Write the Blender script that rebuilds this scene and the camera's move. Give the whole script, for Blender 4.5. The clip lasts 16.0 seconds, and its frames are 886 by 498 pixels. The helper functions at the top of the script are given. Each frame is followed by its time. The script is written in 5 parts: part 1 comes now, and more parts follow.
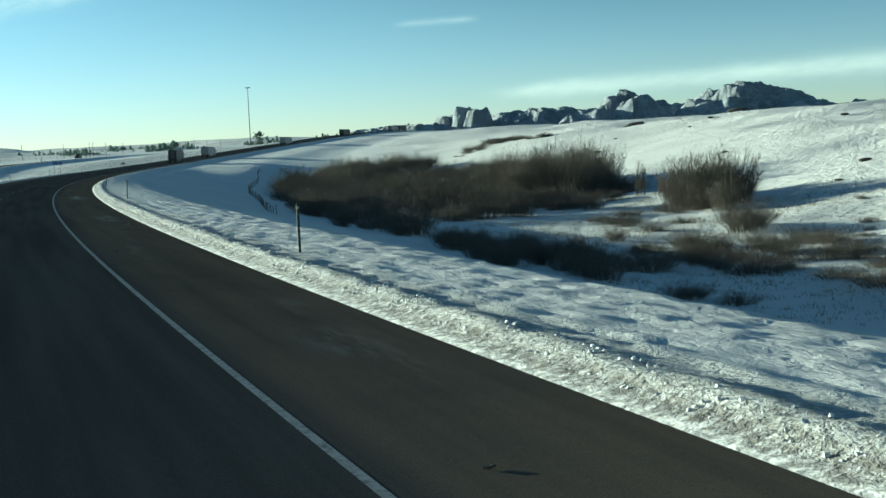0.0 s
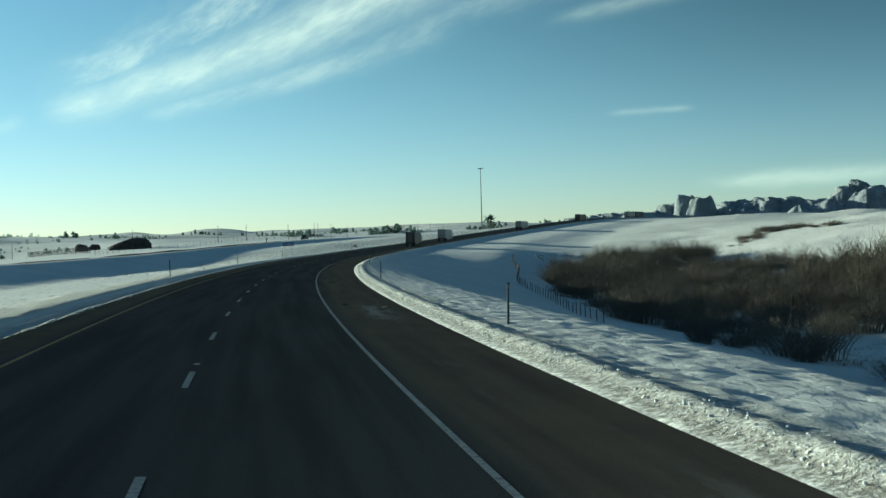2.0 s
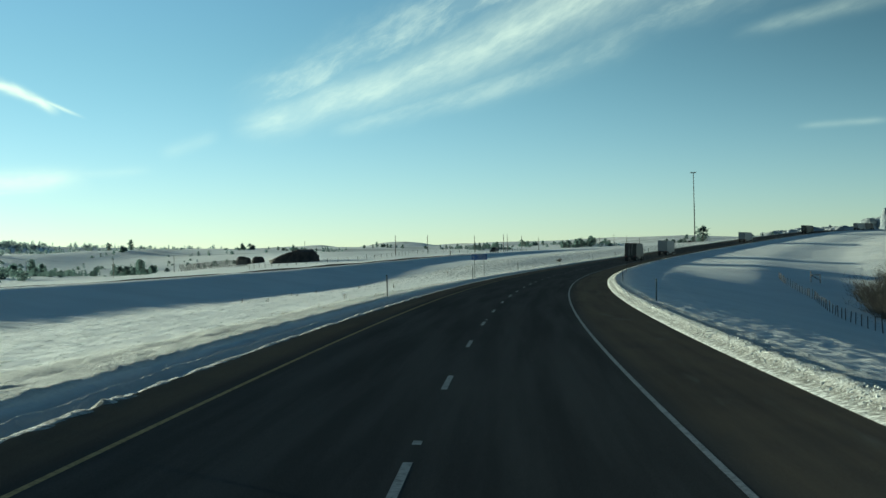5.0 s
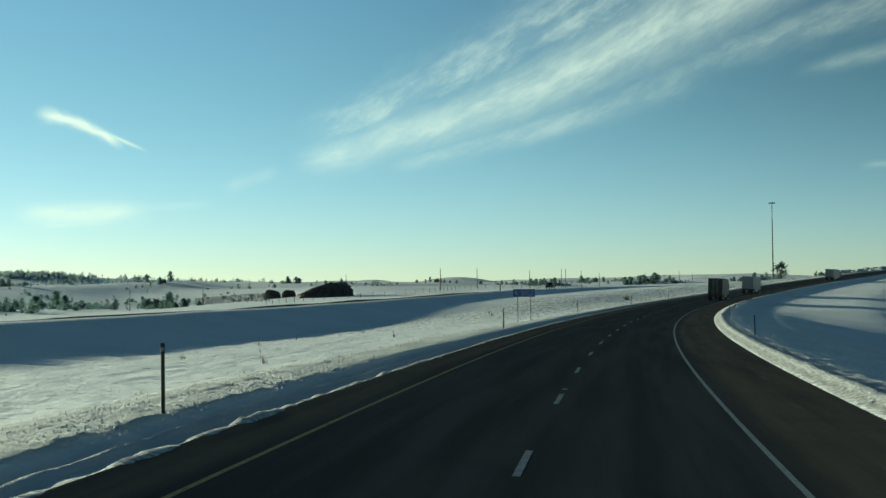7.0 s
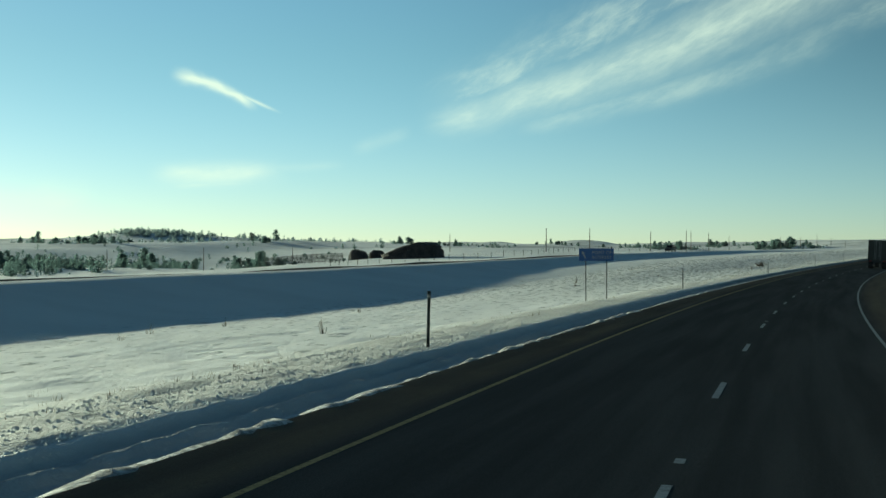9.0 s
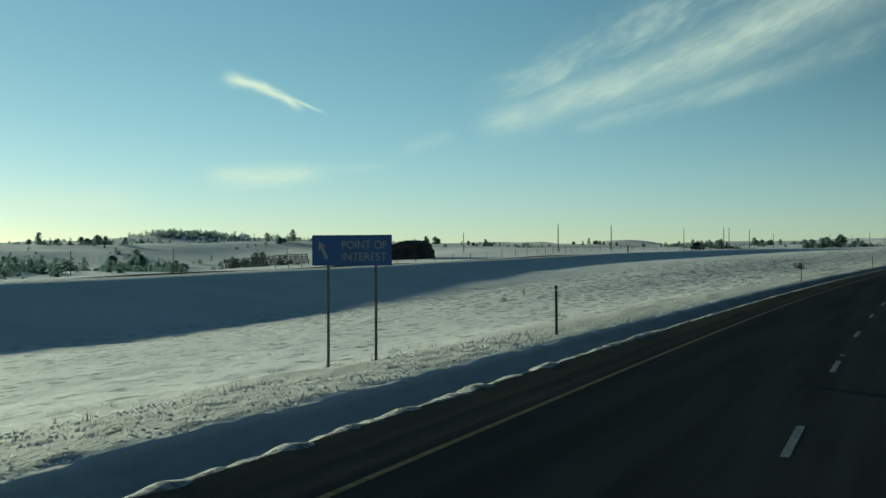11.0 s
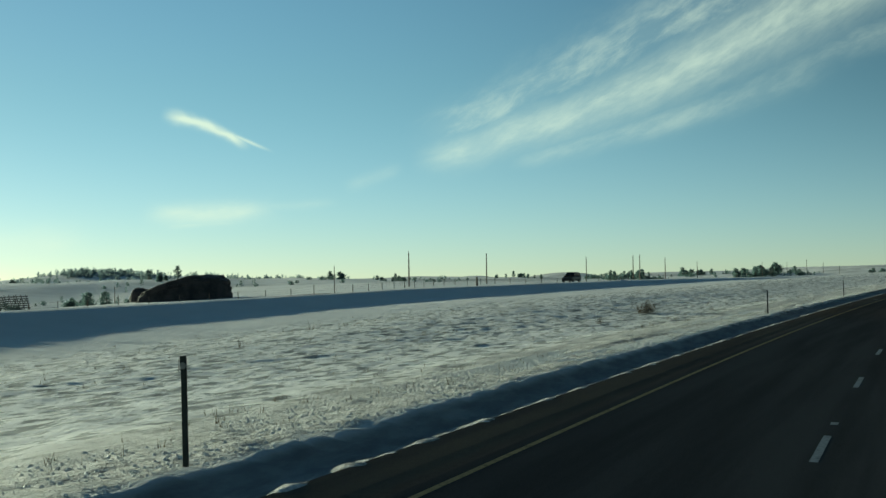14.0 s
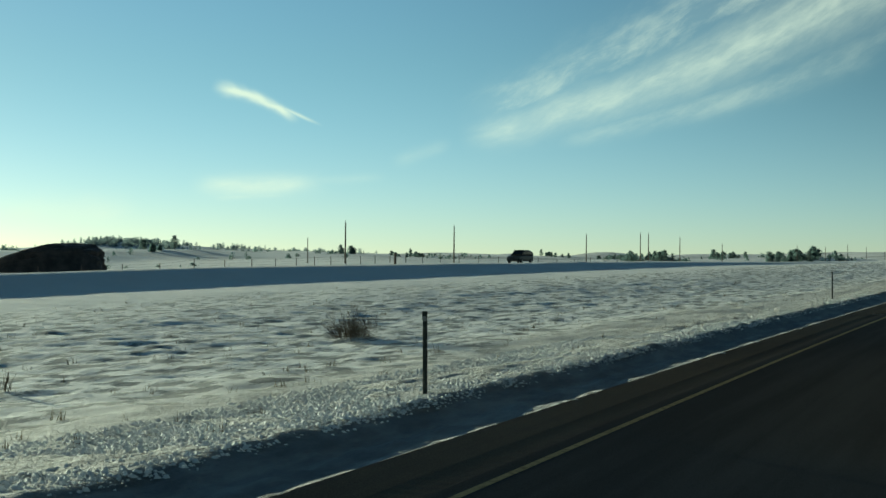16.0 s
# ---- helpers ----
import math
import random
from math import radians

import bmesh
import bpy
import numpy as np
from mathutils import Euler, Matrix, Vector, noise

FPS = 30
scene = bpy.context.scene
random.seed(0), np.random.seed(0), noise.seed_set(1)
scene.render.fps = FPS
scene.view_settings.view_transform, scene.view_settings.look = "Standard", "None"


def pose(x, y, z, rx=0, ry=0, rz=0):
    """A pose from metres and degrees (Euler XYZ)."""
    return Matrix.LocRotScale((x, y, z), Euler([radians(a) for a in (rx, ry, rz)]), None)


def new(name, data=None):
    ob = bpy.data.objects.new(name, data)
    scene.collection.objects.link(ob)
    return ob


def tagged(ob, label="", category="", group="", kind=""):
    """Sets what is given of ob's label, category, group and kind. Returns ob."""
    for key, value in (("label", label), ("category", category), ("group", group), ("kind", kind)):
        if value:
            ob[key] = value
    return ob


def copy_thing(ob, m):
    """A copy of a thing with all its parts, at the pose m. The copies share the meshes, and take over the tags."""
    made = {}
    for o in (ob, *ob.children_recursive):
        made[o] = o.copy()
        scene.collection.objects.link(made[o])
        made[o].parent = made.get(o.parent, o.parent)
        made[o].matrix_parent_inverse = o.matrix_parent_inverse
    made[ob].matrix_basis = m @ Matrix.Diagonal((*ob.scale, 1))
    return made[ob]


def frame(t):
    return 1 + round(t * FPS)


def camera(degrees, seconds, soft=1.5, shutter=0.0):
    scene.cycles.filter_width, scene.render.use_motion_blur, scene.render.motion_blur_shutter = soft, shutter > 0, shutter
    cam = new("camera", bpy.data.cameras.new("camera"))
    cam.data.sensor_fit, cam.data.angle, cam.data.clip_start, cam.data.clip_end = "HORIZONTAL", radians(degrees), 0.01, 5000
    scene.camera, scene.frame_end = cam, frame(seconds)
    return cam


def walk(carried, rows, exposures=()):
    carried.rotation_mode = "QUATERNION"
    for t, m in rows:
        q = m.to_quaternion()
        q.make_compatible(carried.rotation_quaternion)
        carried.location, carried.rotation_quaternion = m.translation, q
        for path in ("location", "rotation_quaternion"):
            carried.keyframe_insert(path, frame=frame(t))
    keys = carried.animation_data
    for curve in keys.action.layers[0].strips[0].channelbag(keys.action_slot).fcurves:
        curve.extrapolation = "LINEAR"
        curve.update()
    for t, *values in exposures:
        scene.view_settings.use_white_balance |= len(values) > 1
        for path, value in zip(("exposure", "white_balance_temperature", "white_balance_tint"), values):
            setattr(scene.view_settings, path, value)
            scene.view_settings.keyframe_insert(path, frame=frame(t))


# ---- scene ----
cam = camera(34.26, 16.0)
# time, x, y, z, yaw, pitch, roll
PATH = [
    (0, -0.17, 0.01, 2.32, -18.40, -4.00, 2.76),
    (0.5, -0.06, 13.97, 2.36, -17.19, -2.65, 2.96),
    (1, 0.16, 27.93, 2.41, -15.05, -1.83, 2.12),
    (1.5, 0.45, 41.89, 2.42, -12.97, -0.94, 1.65),
    (2, 0.84, 55.82, 2.44, -9.98, -0.22, 1.63),
    (2.5, 1.34, 69.75, 2.46, -6.97, 0.38, 2.10),
    (3, 1.93, 83.68, 2.49, -5.61, 1.42, 2.90),
    (3.6, 2.78, 100.40, 2.52, -4.77, 1.34, 2.65),
    (4.2, 3.81, 117.11, 2.54, -3.85, 1.00, 2.07),
    (4.9, 5.27, 136.60, 2.56, -2.76, 0.57, 1.37),
    (5.5, 6.71, 153.27, 2.58, -1.90, 0.45, 1.04),
    (6, 8.04, 167.17, 2.61, -0.35, 1.32, 1.36),
    (6.5, 9.40, 181.06, 2.63, -0.40, 2.07, 1.28),
    (7, 10.89, 194.94, 2.65, -0.33, 2.00, 0.62),
    (7.5, 12.48, 208.78, 2.65, 0.64, 1.15, -0.29),
    (8, 14.20, 222.62, 2.66, 2.60, 0.32, -0.77),
    (8.5, 16.02, 236.45, 2.69, 4.14, 0.49, -0.39),
    (9, 17.95, 250.26, 2.71, 4.77, 0.52, -0.12),
    (9.6, 20.39, 266.82, 2.74, 5.29, 0.53, -0.04),
    (10.25, 23.24, 284.72, 2.79, 5.97, 0.52, 0.02),
    (10.9, 26.32, 302.59, 2.85, 6.59, 0.55, 0.08),
    (11.5, 29.37, 319.05, 2.92, 6.93, 0.64, 0.19),
    (12, 32.02, 332.73, 2.99, 6.62, 1.12, 0.40),
    (12.5, 34.76, 346.39, 3.08, 6.15, 1.81, 0.77),
    (13, 37.60, 360.01, 3.18, 5.49, 1.82, 1.11),
    (13.5, 40.54, 373.62, 3.29, 4.92, 1.86, 1.18),
    (14, 43.59, 387.19, 3.42, 4.54, 1.93, 0.98),
    (14.5, 46.74, 400.73, 3.57, 4.16, 2.50, 1.29),
    (15, 49.99, 414.30, 3.71, 3.92, 2.37, 1.65),
    (15.5, 53.41, 427.87, 3.88, 4.09, 1.50, 0.72),
    (16, 56.94, 441.41, 4.05, 6.35, 1.01, -0.37),
]
walk(cam, [(t, pose(x, y, z, 90 + pitch, roll, yaw)) for t, x, y, z, yaw, pitch, roll in PATH],
     [(0, 1.08, 5850, -17), (1.5, 0.95, 5950, -17), (3, 0.53, 6150, -17), (5.2, 0.72, 6250, -17), (7, 0.57, 6350, -18), (9, 0.54, 6450, -18), (11.2, 0.22, 6450, -18), (13, 0.24, 6450, -18), (14.5, 0.41, 6480, -18), (16, 0.42, 6500, -18)])

# ---- light ----
SUN_YAW, SUN_UP = 42.0, 7.1
world = bpy.data.worlds.new("winter_sky")
scene.world = world
world.use_nodes = True
sun = new("sun", bpy.data.lights.new("sun", "SUN"))
sun.data.energy, sun.data.angle, sun.data.color = 5.0, radians(0.6), (1.0, 0.925, 0.76)
sun.matrix_world = pose(0, 0, 60, 90 - SUN_UP, 0, SUN_YAW + 180)


class Net:
    """Short hand for building node trees."""

    def __init__(self, tree):
        self.tree = tree
        self.nodes = tree.nodes

    def node(self, kind, props=None, **ins):
        n = self.nodes.new(kind)
        for k, v in (props or {}).items():
            setattr(n, k, v)
        for k, v in ins.items():
            self.put(n.inputs[int(k[1:])] if k[0] == "i" and k[1:].isdigit() else n.inputs[k.replace("_", " ")], v)
        return n

    def put(self, socket, v):
        if hasattr(v, "is_linked"):
            self.tree.links.new(v, socket)
        elif hasattr(v, "outputs"):
            self.tree.links.new(v.outputs[0], socket)
        else:
            socket.default_value = v

    def math(self, op, a, b=0.0, c=0.0, clamp=False):
        return self.node("ShaderNodeMath", {"operation": op, "use_clamp": clamp}, i0=a, i1=b, i2=c).outputs[0]

    def ramp(self, v, lo, hi, a=0.0, b=1.0):
        return self.node("ShaderNodeMapRange", {"interpolation_type": "SMOOTHSTEP"}, i0=v, i1=lo, i2=hi, i3=a, i4=b).outputs[0]

    def mix(self, f, a, b, blend="MIX"):
        n = self.nodes.new("ShaderNodeMix")
        n.data_type, n.blend_type = "RGBA", blend
        self.put(n.inputs[0], f)
        self.put(n.inputs[6], a)
        self.put(n.inputs[7], b)
        return n.outputs[2]

    def noise(self, vec, scale, detail=4.0, rough=0.55):
        return self.node("ShaderNodeTexNoise", None, Vector=vec, Scale=scale, Detail=detail, Roughness=rough).outputs[0]

    def combine(self, x, y, z=0.0):
        return self.node("ShaderNodeCombineXYZ", None, X=x, Y=y, Z=z).outputs[0]


def build_sky():
    n = Net(world.node_tree)
    n.nodes.clear()
    out = n.node("ShaderNodeOutputWorld")
    sky = n.node("ShaderNodeTexSky", {"sky_type": "NISHITA", "sun_disc": False, "sun_elevation": radians(SUN_UP),
                                      "sun_rotation": radians(-SUN_YAW), "altitude": 2500.0, "air_density": 1.0,
                                      "dust_density": 0.6, "ozone_density": 2.0})
    co = n.node("ShaderNodeTexCoord").outputs["Generated"]
    xyz = n.node("ShaderNodeSeparateXYZ", None, i0=co)
    az = n.math("MULTIPLY", n.math("ARCTAN2", n.math("MULTIPLY", xyz.outputs[0], -1.0), xyz.outputs[1]), 57.29578)
    el = n.math("MULTIPLY", n.math("ARCSINE", xyz.outputs[2]), 57.29578)

    def streak(a0, e0, slope, length, w0, grow, amount, seed, fade=3.0, bend=0.0, ragged=0.5, wobble=1.6):
        """A wisp that starts at azimuth a0 and elevation e0 and runs towards lower azimuth, rising by slope and curling up by bend."""
        k = math.hypot(1, slope)
        da, de = n.math("SUBTRACT", a0, az), n.math("SUBTRACT", el, e0)
        u = n.math("DIVIDE", n.math("ADD", da, n.math("MULTIPLY", de, slope)), k)
        v = n.math("DIVIDE", n.math("SUBTRACT", de, n.math("MULTIPLY", da, slope)), k)
        v = n.math("SUBTRACT", v, n.math("MULTIPLY", n.math("MULTIPLY", u, u), bend))
        wob = n.noise(n.combine(n.math("MULTIPLY", u, 0.35), n.math("MULTIPLY", v, 0.6), seed), 1.0, 3.0)
        v = n.math("ADD", v, n.math("MULTIPLY", n.math("SUBTRACT", wob, 0.5), w0 * wobble))
        w = n.math("ADD", w0, n.math("MULTIPLY", n.math("MAXIMUM", u, 0.0), grow))
        q = n.math("DIVIDE", v, w)
        prof = n.math("POWER", 2.718, n.math("MULTIPLY", n.math("MULTIPLY", q, q), -1.0))
        ends = n.math("MULTIPLY", n.ramp(u, -0.4, fade * 0.6), n.ramp(u, length - fade, length, 1.0, 0.0))
        broad = n.noise(n.combine(n.math("MULTIPLY", u, 0.22), n.math("MULTIPLY", v, 0.55), seed + 3.0), 1.0, 3.0, 0.5)
        comb = n.noise(n.combine(n.math("MULTIPLY", u, 0.62), n.math("MULTIPLY", n.math("SUBTRACT", v, n.math("MULTIPLY", u, 0.12)), 2.0), seed + 8.0), 1.0, 7.0, 0.66)
        tex = n.math("ADD", n.math("MULTIPLY", broad, 0.55), n.math("MULTIPLY", comb, 0.45))
        thin = n.ramp(tex, 0.5 - 0.26 * (1.1 - ragged), 0.66, 1.0 - ragged, 1.0)
        return n.math("MULTIPLY", n.math("MULTIPLY", prof, ends), n.math("MULTIPLY", thin, amount))

    parts = [
        streak(5.5, 5.40, 0.23, 34, 0.48, 0.048, 0.70, 1.0, 3.0, 0.0075, 0.58, 1.3),
        streak(5.6, 6.15, 0.41, 26, 0.58, 0.060, 0.50, 5.0, 3.5, 0.002, 0.80, 1.8),
        streak(2.2, 5.35, 0.16, 15, 0.30, 0.024, 0.36, 9.0, 4.5, 0.008, 0.70, 1.8),
        streak(-9.0, 8.75, 0.26, 26, 0.40, 0.040, 0.33, 12.0, 4.0, 0.0, 0.7),
        streak(-14.3, 8.55, 0.22, 10, 0.24, 0.020, 0.24, 14.0, 3.0, 0.0, 0.6),
        streak(15.25, 7.30, -0.33, 3.5, 0.16, -0.012, 1.15, 16.0, 1.0, -0.012, 0.35, 4.5),
        streak(13.2, 6.72, -0.43, 2.3, 0.075, -0.01, 0.80, 18.0, 1.2, 0.0, 0.3, 2.0),
        streak(16.2, 3.45, 0.02, 5.6, 0.40, 0.0, 0.80, 21.0, 2.4, 0.0, 0.5, 1.2),
        streak(15.4, 2.95, 0.06, 3.4, 0.13, 0.0, 0.55, 23.0, 1.2, 0.0, 0.6),
        streak(12.4, 3.70, 0.03, 4.0, 0.20, 0.0, 0.25, 25.0, 1.6, 0.0, 0.6),
        streak(8.2, 4.5, 0.35, 2.4, 0.22, 0.0, 0.22, 27.0, 0.8),
        streak(-20.0, 2.1, 0.025, 40, 0.25, 0.010, 0.40, 33.0, 5.0),
        streak(-16.8, 4.95, 0.03, 3.5, 0.12, 0.0, 0.20, 37.0, 1.0),
        streak(24.0, 2.2, 0.05, 6.0, 0.5, 0.0, 0.5, 41.0, 2.0),
    ]
    cover = parts[0]
    for p in parts[1:]:
        cover = n.math("MAXIMUM", cover, p)
    # cold, clear air: a paler and less yellow band over the horizon
    low = n.ramp(el, 9.0, 0.0)
    clear = n.mix(1.0, sky.outputs[0], n.mix(low, (0.87, 0.91, 0.92, 1.0), (1.0, 0.995, 1.21, 1.0)), "MULTIPLY")
    sd = (-math.sin(radians(SUN_YAW)) * math.cos(radians(SUN_UP)), math.cos(radians(SUN_YAW)) * math.cos(radians(SUN_UP)), math.sin(radians(SUN_UP)))
    near_sun = n.node("ShaderNodeVectorMath", {"operation": "DOT_PRODUCT"}, i0=co, i1=sd).outputs["Value"]
    deep = n.ramp(near_sun, 0.35, 0.95, 0.42, 1.15)
    deep = n.math("ADD", deep, n.math("MULTIPLY", n.math("SUBTRACT", 1.0, deep), n.ramp(el, 13.0, 0.0, 0.0, 0.8)))
    clear = n.mix(1.0, clear, n.combine(deep, deep, deep), "MULTIPLY")
    light = n.mix(0.85, clear, (8.2, 8.45, 7.5, 1.0))
    col = n.mix(cover, clear, light)
    bg = n.node("ShaderNodeBackground", None, Color=col, Strength=0.085)
    n.put(out.inputs[0], bg)


build_sky()

# ---- materials ----


def material(name, paint):
    m = bpy.data.materials.new(name)
    m.use_nodes = True
    n = Net(m.node_tree)
    bsdf = next(x for x in n.nodes if x.type == "BSDF_PRINCIPLED")
    paint(n, bsdf)
    return m


def position(n):
    return n.node("ShaderNodeNewGeometry").outputs["Position"]


def bump(n, bsdf, height, strength, distance):
    b = n.node("ShaderNodeBump", None, Strength=strength, Distance=distance, Height=height)
    n.put(bsdf.inputs["Normal"], b.outputs[0])


def plain(name, colour, rough=0.6, metal=0.0, spread=0.25, scale=6.0, relief=0.0):
    """A worn surface: colour that varies at two scales, and a fine relief."""
    def paint(n, b):
        p = n.node("ShaderNodeTexCoord").outputs["Object"]
        big, fine = n.noise(p, scale, 3.0), n.noise(p, scale * 9, 5.0)
        k = n.math("ADD", n.math("MULTIPLY", big, 0.6), n.math("MULTIPLY", fine, 0.4))
        k = n.math("ADD", 1.0 - spread, n.math("MULTIPLY", k, 2 * spread))
        n.put(b.inputs["Base Color"], n.mix(1.0, (*colour, 1.0), n.combine(k, k, k), "MULTIPLY"))
        b.inputs["Roughness"].default_value = rough
        b.inputs["Metallic"].default_value = metal
        if relief:
            bump(n, b, fine, 0.5, relief)
    return material(name, paint)


def road_uv(n):
    uv = n.node("ShaderNodeUVMap", {"uv_map": "along"}).outputs[0]
    x = n.node("ShaderNodeSeparateXYZ", None, i0=uv)
    return uv, x.outputs[0], x.outputs[1]


def paint_snow(n, b):
    p = position(n)
    uv, s, l = road_uv(n)
    big, mid, fine = n.noise(p, 0.08, 4.0), n.noise(n.combine(n.math("MULTIPLY", s, 0.6), l), 3.0, 6.0, 0.6), n.noise(p, 9.0, 5.0, 0.7)
    snow = n.mix(n.ramp(big, 0.35, 0.65), (0.84, 0.84, 0.83, 1), (0.90, 0.90, 0.89, 1))
    # dry grass and soil that shows through on the wind-swept ground
    patch = n.noise(n.combine(n.math("MULTIPLY", s, 0.75), l), 1.5, 6.0, 0.66)
    swept = n.math("MULTIPLY", n.ramp(s, 425, 480), n.ramp(l, -12, -17))
    swept = n.math("MULTIPLY", swept, n.ramp(l, -52, -44))
    hillside = n.math("MULTIPLY", n.ramp(l, 52, 64), n.ramp(n.noise(p, 0.03, 3.0), 0.36, 0.6))
    far = n.node("ShaderNodeVectorMath", {"operation": "LENGTH"}, i0=p).outputs["Value"]
    scrub = n.math("MULTIPLY", n.ramp(n.noise(p, 0.011, 7.0, 0.68), 0.47, 0.60), n.ramp(far, 700, 1500))
    median = n.math("MULTIPLY", n.ramp(l, -10.5, -13), n.ramp(l, -44, -36))
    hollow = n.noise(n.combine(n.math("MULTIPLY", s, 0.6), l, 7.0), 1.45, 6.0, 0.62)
    # grey patches paint the shade of small dips onto the outer verge
    verge_shade = n.math("MULTIPLY", n.ramp(hollow, 0.53, 0.61), n.math("MULTIPLY", n.ramp(l, 8.0, 8.8), n.ramp(l, 17.0, 14.0)))
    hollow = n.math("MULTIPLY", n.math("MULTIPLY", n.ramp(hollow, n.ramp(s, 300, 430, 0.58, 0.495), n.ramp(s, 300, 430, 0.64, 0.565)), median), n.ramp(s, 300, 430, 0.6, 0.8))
    bare = n.math("MAXIMUM", n.math("MAXIMUM", n.math("MULTIPLY", swept, 0.05), n.math("MULTIPLY", hillside, 0.16)), 0.0)
    mask = n.ramp(patch, n.math("SUBTRACT", 0.69, bare), n.math("SUBTRACT", 0.77, bare))
    soil = n.mix(fine, (0.13, 0.12, 0.085, 1), (0.26, 0.235, 0.165, 1))
    col = n.mix(n.math("MULTIPLY", mask, 0.75), snow, soil)
    # median patches: grass showing through, with the hollows' shade put into the colour
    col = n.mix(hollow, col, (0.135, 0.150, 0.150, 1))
    col = n.mix(n.math("MULTIPLY", verge_shade, 0.18), col, (0.27, 0.29, 0.285, 1))
    col = n.mix(n.math("MULTIPLY", scrub, 0.42), col, (0.10, 0.11, 0.10, 1))
    # road dirt thrown up by ploughs beside the pavement
    near = n.math("MAXIMUM", n.math("MULTIPLY", n.ramp(l, 6.5, 6.8), n.ramp(l, 7.3, 7.1)),
                  n.math("MULTIPLY", n.ramp(l, -5.35, -5.0), n.ramp(l, -4.6, -4.8)))
    near = n.math("MULTIPLY", near, n.ramp(n.noise(p, 5.0, 6.0, 0.7), 0.36, 0.62))
    col = n.mix(n.math("MULTIPLY", near, 0.85), col, (0.09, 0.085, 0.08, 1))
    crust = n.math("MAXIMUM", n.math("MULTIPLY", n.ramp(l, -6.3, -6.8), n.ramp(l, -15.0, -10.0)), n.math("MULTIPLY", n.ramp(l, 6.7, 7.0), n.ramp(l, 9.0, 8.0)))
    speck = n.math("MULTIPLY", n.ramp(n.noise(p, 5.0, 7.0, 0.8), 0.45, 0.62), n.math("MULTIPLY", n.ramp(l, -6.0, -6.9), n.ramp(l, -14.0, -9.0)))
    col = n.mix(n.math("MULTIPLY", speck, n.ramp(s, 330, 420, 0.30, 0.75)), col, (0.20, 0.205, 0.195, 1))
    grit = n.math("MULTIPLY", n.ramp(n.noise(p, 17.0, 4.0, 0.7), 0.54, 0.64), n.math("MULTIPLY", n.ramp(l, -5.9, -6.7), n.ramp(l, -14.0, -8.5)))
    col = n.mix(n.math("MULTIPLY", grit, n.ramp(s, 370, 440, 0.18, 0.8)), col, (0.15, 0.145, 0.11, 1))
    grime = n.math("MULTIPLY", n.ramp(n.noise(p, 7.0, 7.0, 0.8), 0.42, 0.60), n.math("MULTIPLY", n.ramp(l, 6.7, 7.0), n.ramp(l, 8.6, 7.7)))
    col = n.mix(n.math("MULTIPLY", grime, 0.75), col, (0.28, 0.265, 0.23, 1))
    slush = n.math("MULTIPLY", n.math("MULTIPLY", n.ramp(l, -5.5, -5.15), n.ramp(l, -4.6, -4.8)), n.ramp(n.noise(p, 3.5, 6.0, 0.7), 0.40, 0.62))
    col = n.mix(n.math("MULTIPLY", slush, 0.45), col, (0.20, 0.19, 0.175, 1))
    # ploughed bank: road-spray dirt, with the shade on its face painted in too
    soiled_shade = n.math("MULTIPLY", n.math("MULTIPLY", n.ramp(l, n.ramp(s, 425, 460, -6.35, -6.72), n.ramp(s, 425, 460, -6.0, -6.42)), n.ramp(l, -5.0, -5.2)), n.ramp(n.noise(n.combine(n.math("MULTIPLY", s, 0.5), n.math("MULTIPLY", l, 2.0), 2.0), 1.2, 6.0, 0.65), 0.25, 0.65, 0.7, 1.0))
    col = n.mix(n.math("MULTIPLY", soiled_shade, n.ramp(s, 270, 400, 0.45, 0.93)), col, n.mix(n.ramp(s, 290, 420), (0.30, 0.305, 0.31, 1), (0.15, 0.155, 0.16, 1)))
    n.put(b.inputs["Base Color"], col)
    b.inputs["Roughness"].default_value = 0.75
    b.inputs["Specular IOR Level"].default_value = 0.25
    lump = n.noise(p, 9.0, 4.0, 0.7)
    h = n.math("ADD", n.math("MULTIPLY", mid, 0.46), n.math("MULTIPLY", fine, 0.12))
    h = n.math("ADD", h, n.math("MULTIPLY", n.math("MULTIPLY", lump, crust), n.ramp(l, -1.0, 1.0, 2.0, 0.7)))
    slope = n.math("MULTIPLY", n.ramp(l, 46, 58), n.noise(p, 0.42, 6.0, 0.68))
    h = n.math("ADD", h, n.math("MULTIPLY", slope, 5.0))
    bump(n, b, h, 0.9, 0.24)


